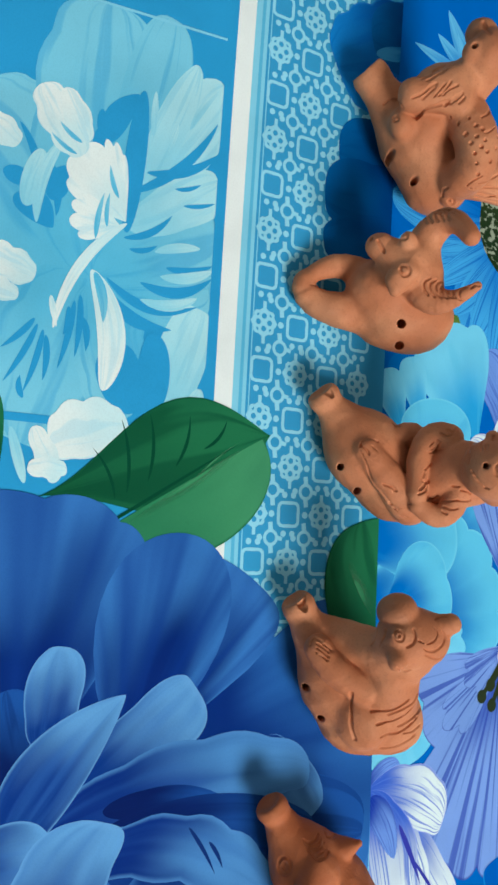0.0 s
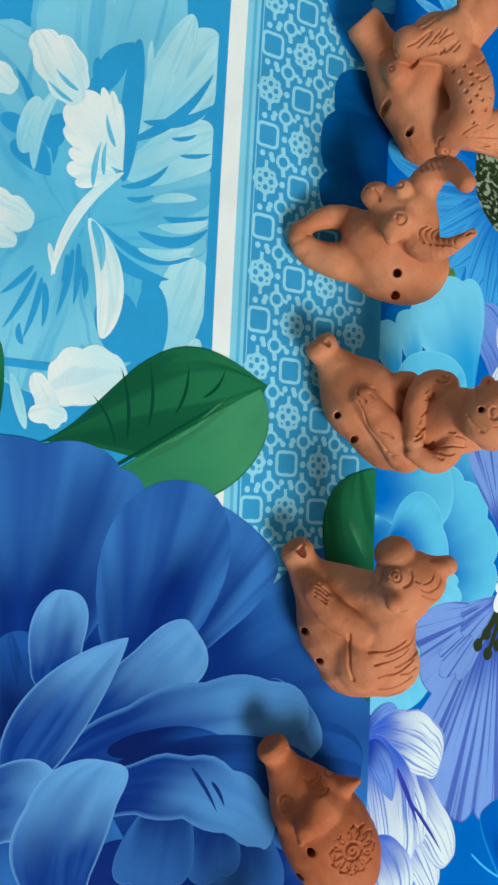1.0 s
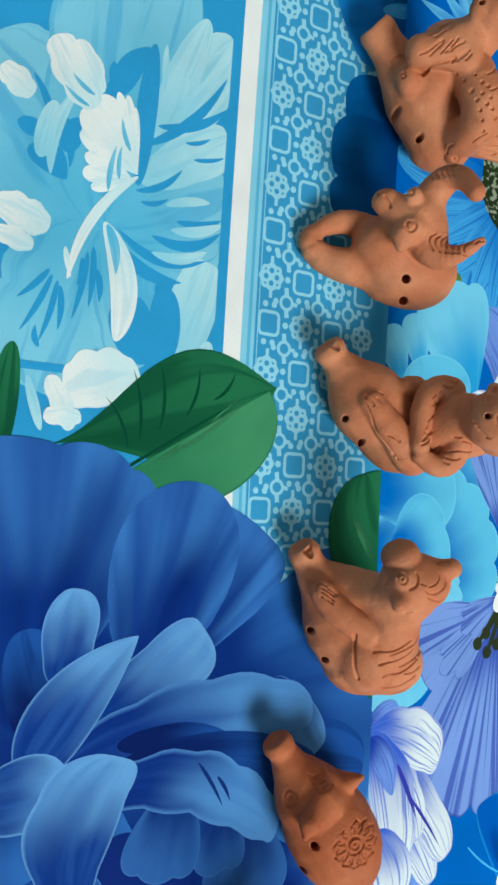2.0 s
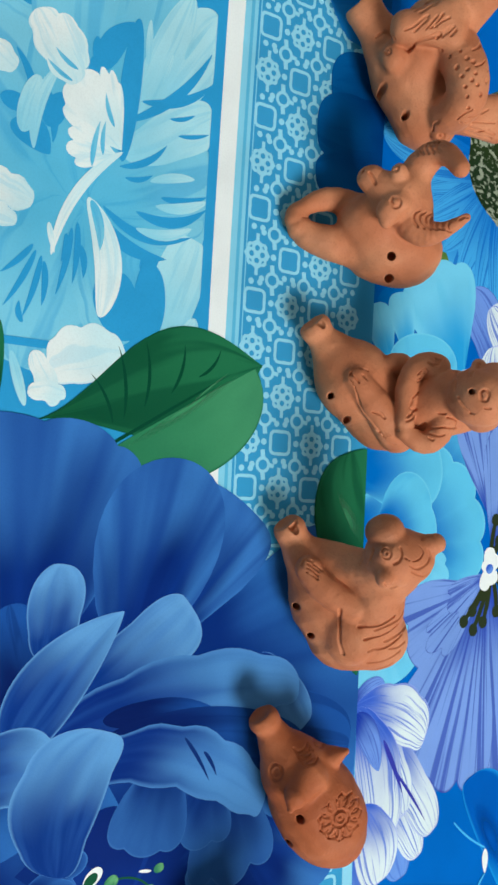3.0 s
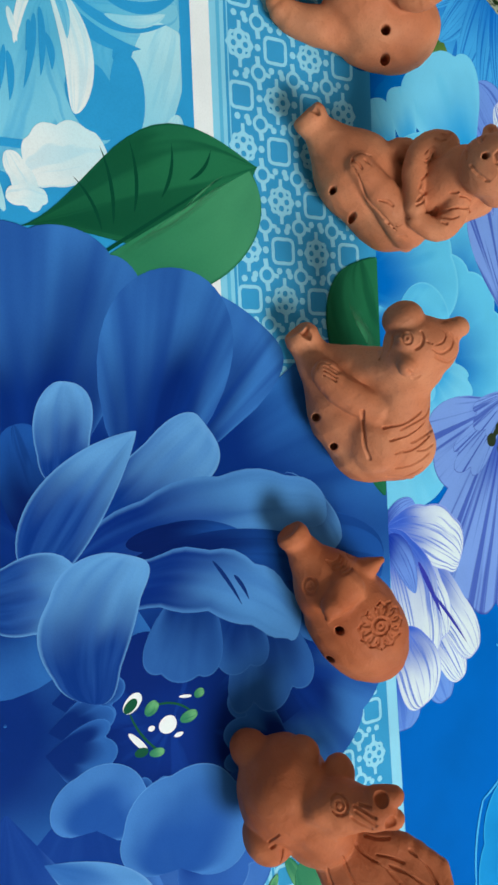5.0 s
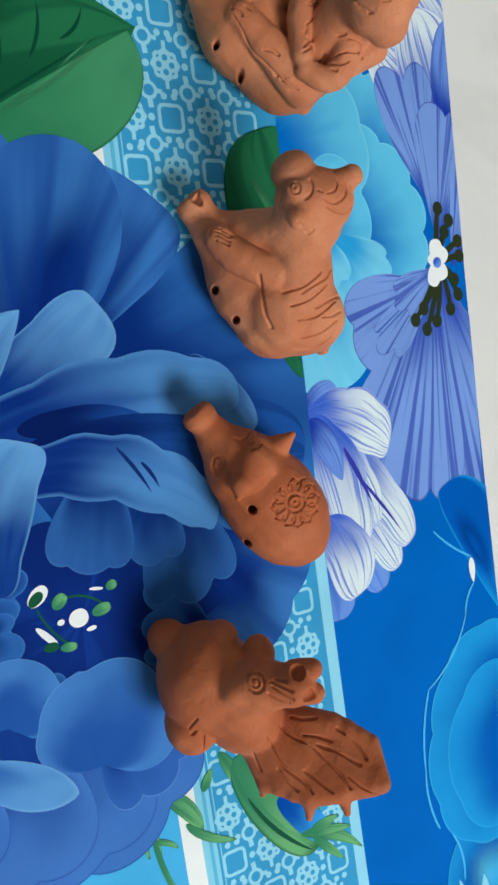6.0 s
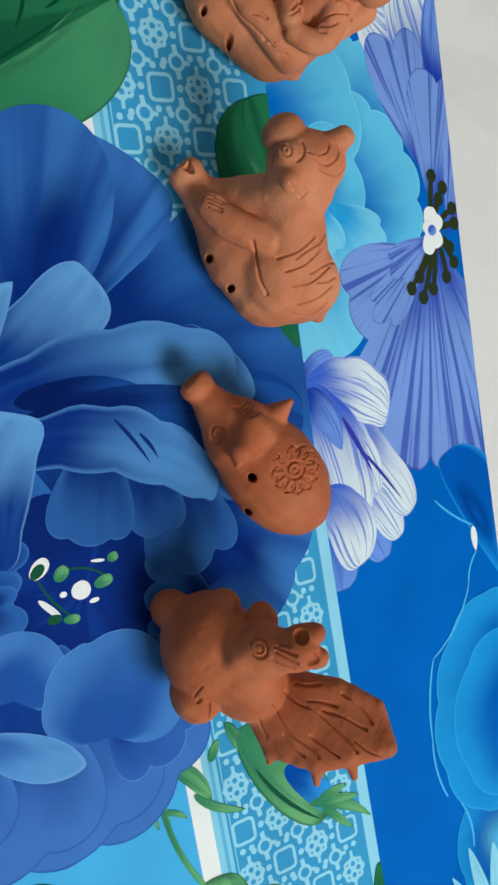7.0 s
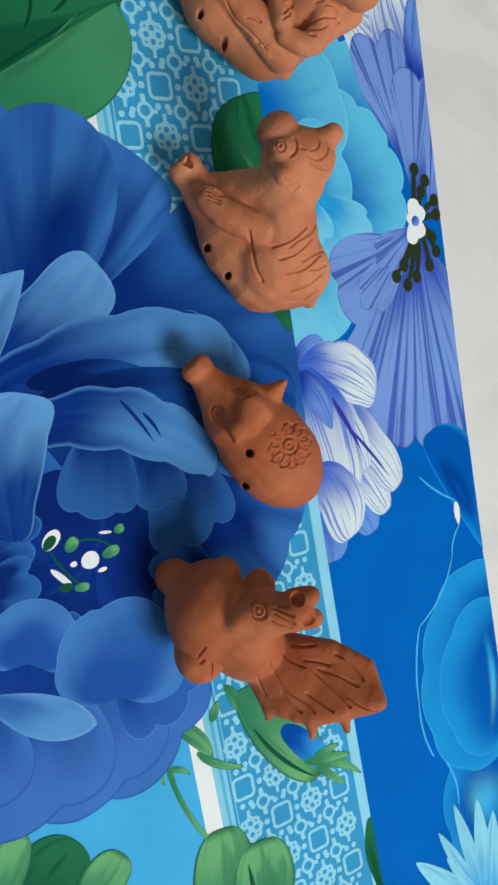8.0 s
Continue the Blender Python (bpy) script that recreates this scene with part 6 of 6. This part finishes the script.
def bird():
    c = Lump((-27.6, 2.6, -0.3), (-15.6, 12.4, 9.6))
    c.cone((-24.4, 5.0, 1.6), (-22.4, 7.2, 1.9), 0.85, 1.75, 0.5).cone((-22.4, 7.2, 1.9), (-20.7, 8.6, 1.9), 1.75, 1.75, 0.5)
    c.cone((-24.8, 4.6, 1.6), (-24.4, 5.0, 1.6), 0.92, 0.8, 0.15)
    c.ball((-25.8, 3.5, 1.5), 1.2, k=0.12, cut=True)
    c.ball((-23.9, 7.6, 3.3), (1.7, 1.7, 1.6), k=0.5)
    c.cone((-24.0, 7.8, 4.0), (-24.6, 8.0, 5.4), 1.3, 1.0, 0.35)
    c.ball((-25.0, 7.9, 6.0), (1.15, 1.1, 1.1), k=0.25)
    c.ball((-26.0, 7.6, 5.7), (0.7, 0.7, 0.75), k=0.1).ball((-24.9, 7.0, 5.9), (0.55, 0.5, 0.55), k=0.12)
    c.ball((-22.7, 6.9, 3.0), (1.4, 1.3, 1.3), k=0.3)
    c.bend((-22.6, 8.0, 4.6), (-20.6, 8.3, 5.0), (-20.0, 8.4, 3.6), 1.05, 0.9, 0.25, 9)
    for end in ((-21.2, 11.4, 4.6), (-20.7, 11.5, 4.4), (-20.2, 11.5, 4.2), (-19.7, 11.3, 4.0)):
        c.cone((-20.2, 8.7, 3.6), end, 0.75, 0.42, 0.35)
    c.ball((-19.5, 8.5, 3.1), (0.62, 0.5, 0.62), k=0.06)
    c.ball((-22.3, 5.5, 2.9), (0.75, 0.6, 0.65), k=0.4)
    for end in ((-24.2, 7.0, 5.3), (-23.7, 7.2, 5.4), (-23.2, 7.2, 5.3), (-22.7, 7.1, 5.1)):
        c.cone((-23.2, 5.3, 3.9), end, 0.6, 0.42, 0.3)
    c.hole((-21.25, 5.0, 3.0), 0.19).hole((-20.1, 6.5, 2.9), 0.19)
    c.hole((-24.9, 5.8, 7.6), 0.14)
    c.scratch((-26.2, 5.6, 8.6), (-25.4, 5.9, 8.6), 0.1)
    c.pen(CAM_1S, ((-16.46, -1.19), (-16.83, -0.87), (-17.12, -0.44), (-17.47, 0.15)), 0.14)
    c.pen(CAM_1S, ((-16.46, -1.33), (-16.53, -1.09), (-16.69, -0.96)), 0.08)
    c.pen(CAM_1S, ((-17.86, -1.04), (-18.13, -0.69), (-18.41, -0.33)), 0.055)
    c.pen(CAM_1S, ((-17.90, -0.80), (-18.18, -0.44), (-18.47, -0.16)), 0.055)
    c.pen(CAM_1S, ((-18.08, -0.69), (-18.44, -0.36), (-18.66, -0.06)), 0.055)
    c.pen(CAM_1S, ((-18.34, -0.20), (-18.64, 0.09)), 0.055)
    c.pen(CAM_1S, ((-17.08, -1.41), (-17.36, -1.02), (-17.77, -0.62), (-17.91, -0.43)), 0.055)
    c.pen(CAM_1S, ((-17.18, -0.98), (-17.56, -0.66), (-17.78, -0.47)), 0.055)
    c.pen(CAM_1S, ((-17.36, -0.55), (-17.73, -0.27), (-18.04, -0.03)), 0.055)
    c.pen(CAM_1S, ((-17.52, -0.31), (-17.90, 0.03), (-18.20, 0.21)), 0.055)
    c.pen(CAM_1S, ((-17.62, -0.11), (-17.97, 0.23), (-18.19, 0.52)), 0.055)
    c.pen(CAM_1S, ((-17.60, 0.30), (-17.85, 0.59)), 0.055)
    c.pen(CAM_1S, ((-17.54, 0.61), (-17.86, 0.85)), 0.055)
    c.pen(CAM_1S, ((-17.61, 0.45), (-17.94, 0.74)), 0.055)
    c.pen(CAM_1S, ((-17.26, -0.02), (-17.43, 0.15)), 0.055)
    c.pen(CAM_1S, ((-17.40, 0.23), (-17.59, 0.40)), 0.055)
    c.pen(CAM_1S, ((-15.02, 1.65), (-15.20, 2.05), (-15.55, 2.58)), 0.055)
    c.pen(CAM_1S, ((-14.73, 1.27), (-14.96, 2.06), (-15.16, 2.93)), 0.055)
    c.pen(CAM_1S, ((-14.62, 1.67), (-14.72, 2.34), (-14.75, 2.95)), 0.055)
    c.pen(CAM_1S, ((-14.47, 1.55), (-14.49, 2.08), (-14.55, 2.79)), 0.055)
    c.pen(CAM_1S, ((-14.59, 2.02), (-14.84, 2.67)), 0.055)
    c.pen(CAM_1S, ((-14.80, 1.14), (-15.14, 1.52), (-15.43, 1.98)), 0.055)
    c.pen(CAM_1S, ((-16.91, 1.86), (-17.05, 2.12), (-17.22, 2.28)), 0.055)
    c.pen(CAM_1S, ((-17.40, 1.67), (-17.60, 1.93), (-17.81, 2.08)), 0.055)
    c.pen(CAM_1S, ((-16.12, -2.16), (-16.24, -2.03), (-16.15, -1.93), (-16.04, -2.07), (-16.12, -2.16)), 0.055)
    c.pen(CAM_1S, ((-13.99, 0.33), (-14.11, 0.47), (-14.02, 0.58), (-13.91, 0.46), (-13.99, 0.33)), 0.055)
    c.pen(CAM_1S, ((-16.45, -2.55), (-16.68, -2.29), (-16.75, -1.96), (-16.62, -1.77)), 0.055)
    c.pen(CAM_1S, ((-14.08, 0.07), (-14.33, 0.11), (-14.46, 0.30)), 0.055)
    c.pen(CAM_1S, ((-16.84, 0.64), (-16.84, 0.64)), 0.1)
    c.pen(CAM_1S, ((-16.58, 0.97), (-16.58, 0.97)), 0.1)
    c.pen(CAM_1S, ((-16.34, 1.24), (-16.34, 1.24)), 0.1)
    c.pen(CAM_1S, ((-16.03, 1.42), (-16.03, 1.42)), 0.1)
    c.pen(CAM_1S, ((-15.71, 1.54), (-15.71, 1.54)), 0.1)
    c.pen(CAM_1S, ((-15.33, 1.61), (-15.33, 1.61)), 0.1)
    c.pen(CAM_1S, ((-17.18, 1.10), (-17.18, 1.10)), 0.1)
    c.pen(CAM_1S, ((-17.04, 1.42), (-17.04, 1.42)), 0.1)
    c.pen(CAM_1S, ((-17.01, 1.74), (-17.01, 1.74)), 0.1)
    c.pen(CAM_1S, ((-16.65, 1.87), (-16.65, 1.87)), 0.1)
    c.pen(CAM_1S, ((-16.28, 2.00), (-16.28, 2.00)), 0.1)
    c.pen(CAM_1S, ((-15.97, 2.17), (-15.97, 2.17)), 0.1)
    c.pen(CAM_1S, ((-16.66, 1.49), (-16.66, 1.49)), 0.1)
    c.pen(CAM_1S, ((-16.36, 1.72), (-16.36, 1.72)), 0.1)
    c.pen(CAM_1S, ((-16.53, 2.42), (-16.53, 2.42)), 0.1)
    c.pen(CAM_1S, ((-16.95, 2.45), (-16.95, 2.45)), 0.1)
    c.pen(CAM_1S, ((-16.96, 0.28), (-16.96, 0.28)), 0.1)
    return c.mesh("bird_whistle", "unglazed orange terracotta bird whistle holding a scaly fish", -22.4, 7.2)


for build in (tiger, boar, squirrel, monkey, bull, bird):
    build()
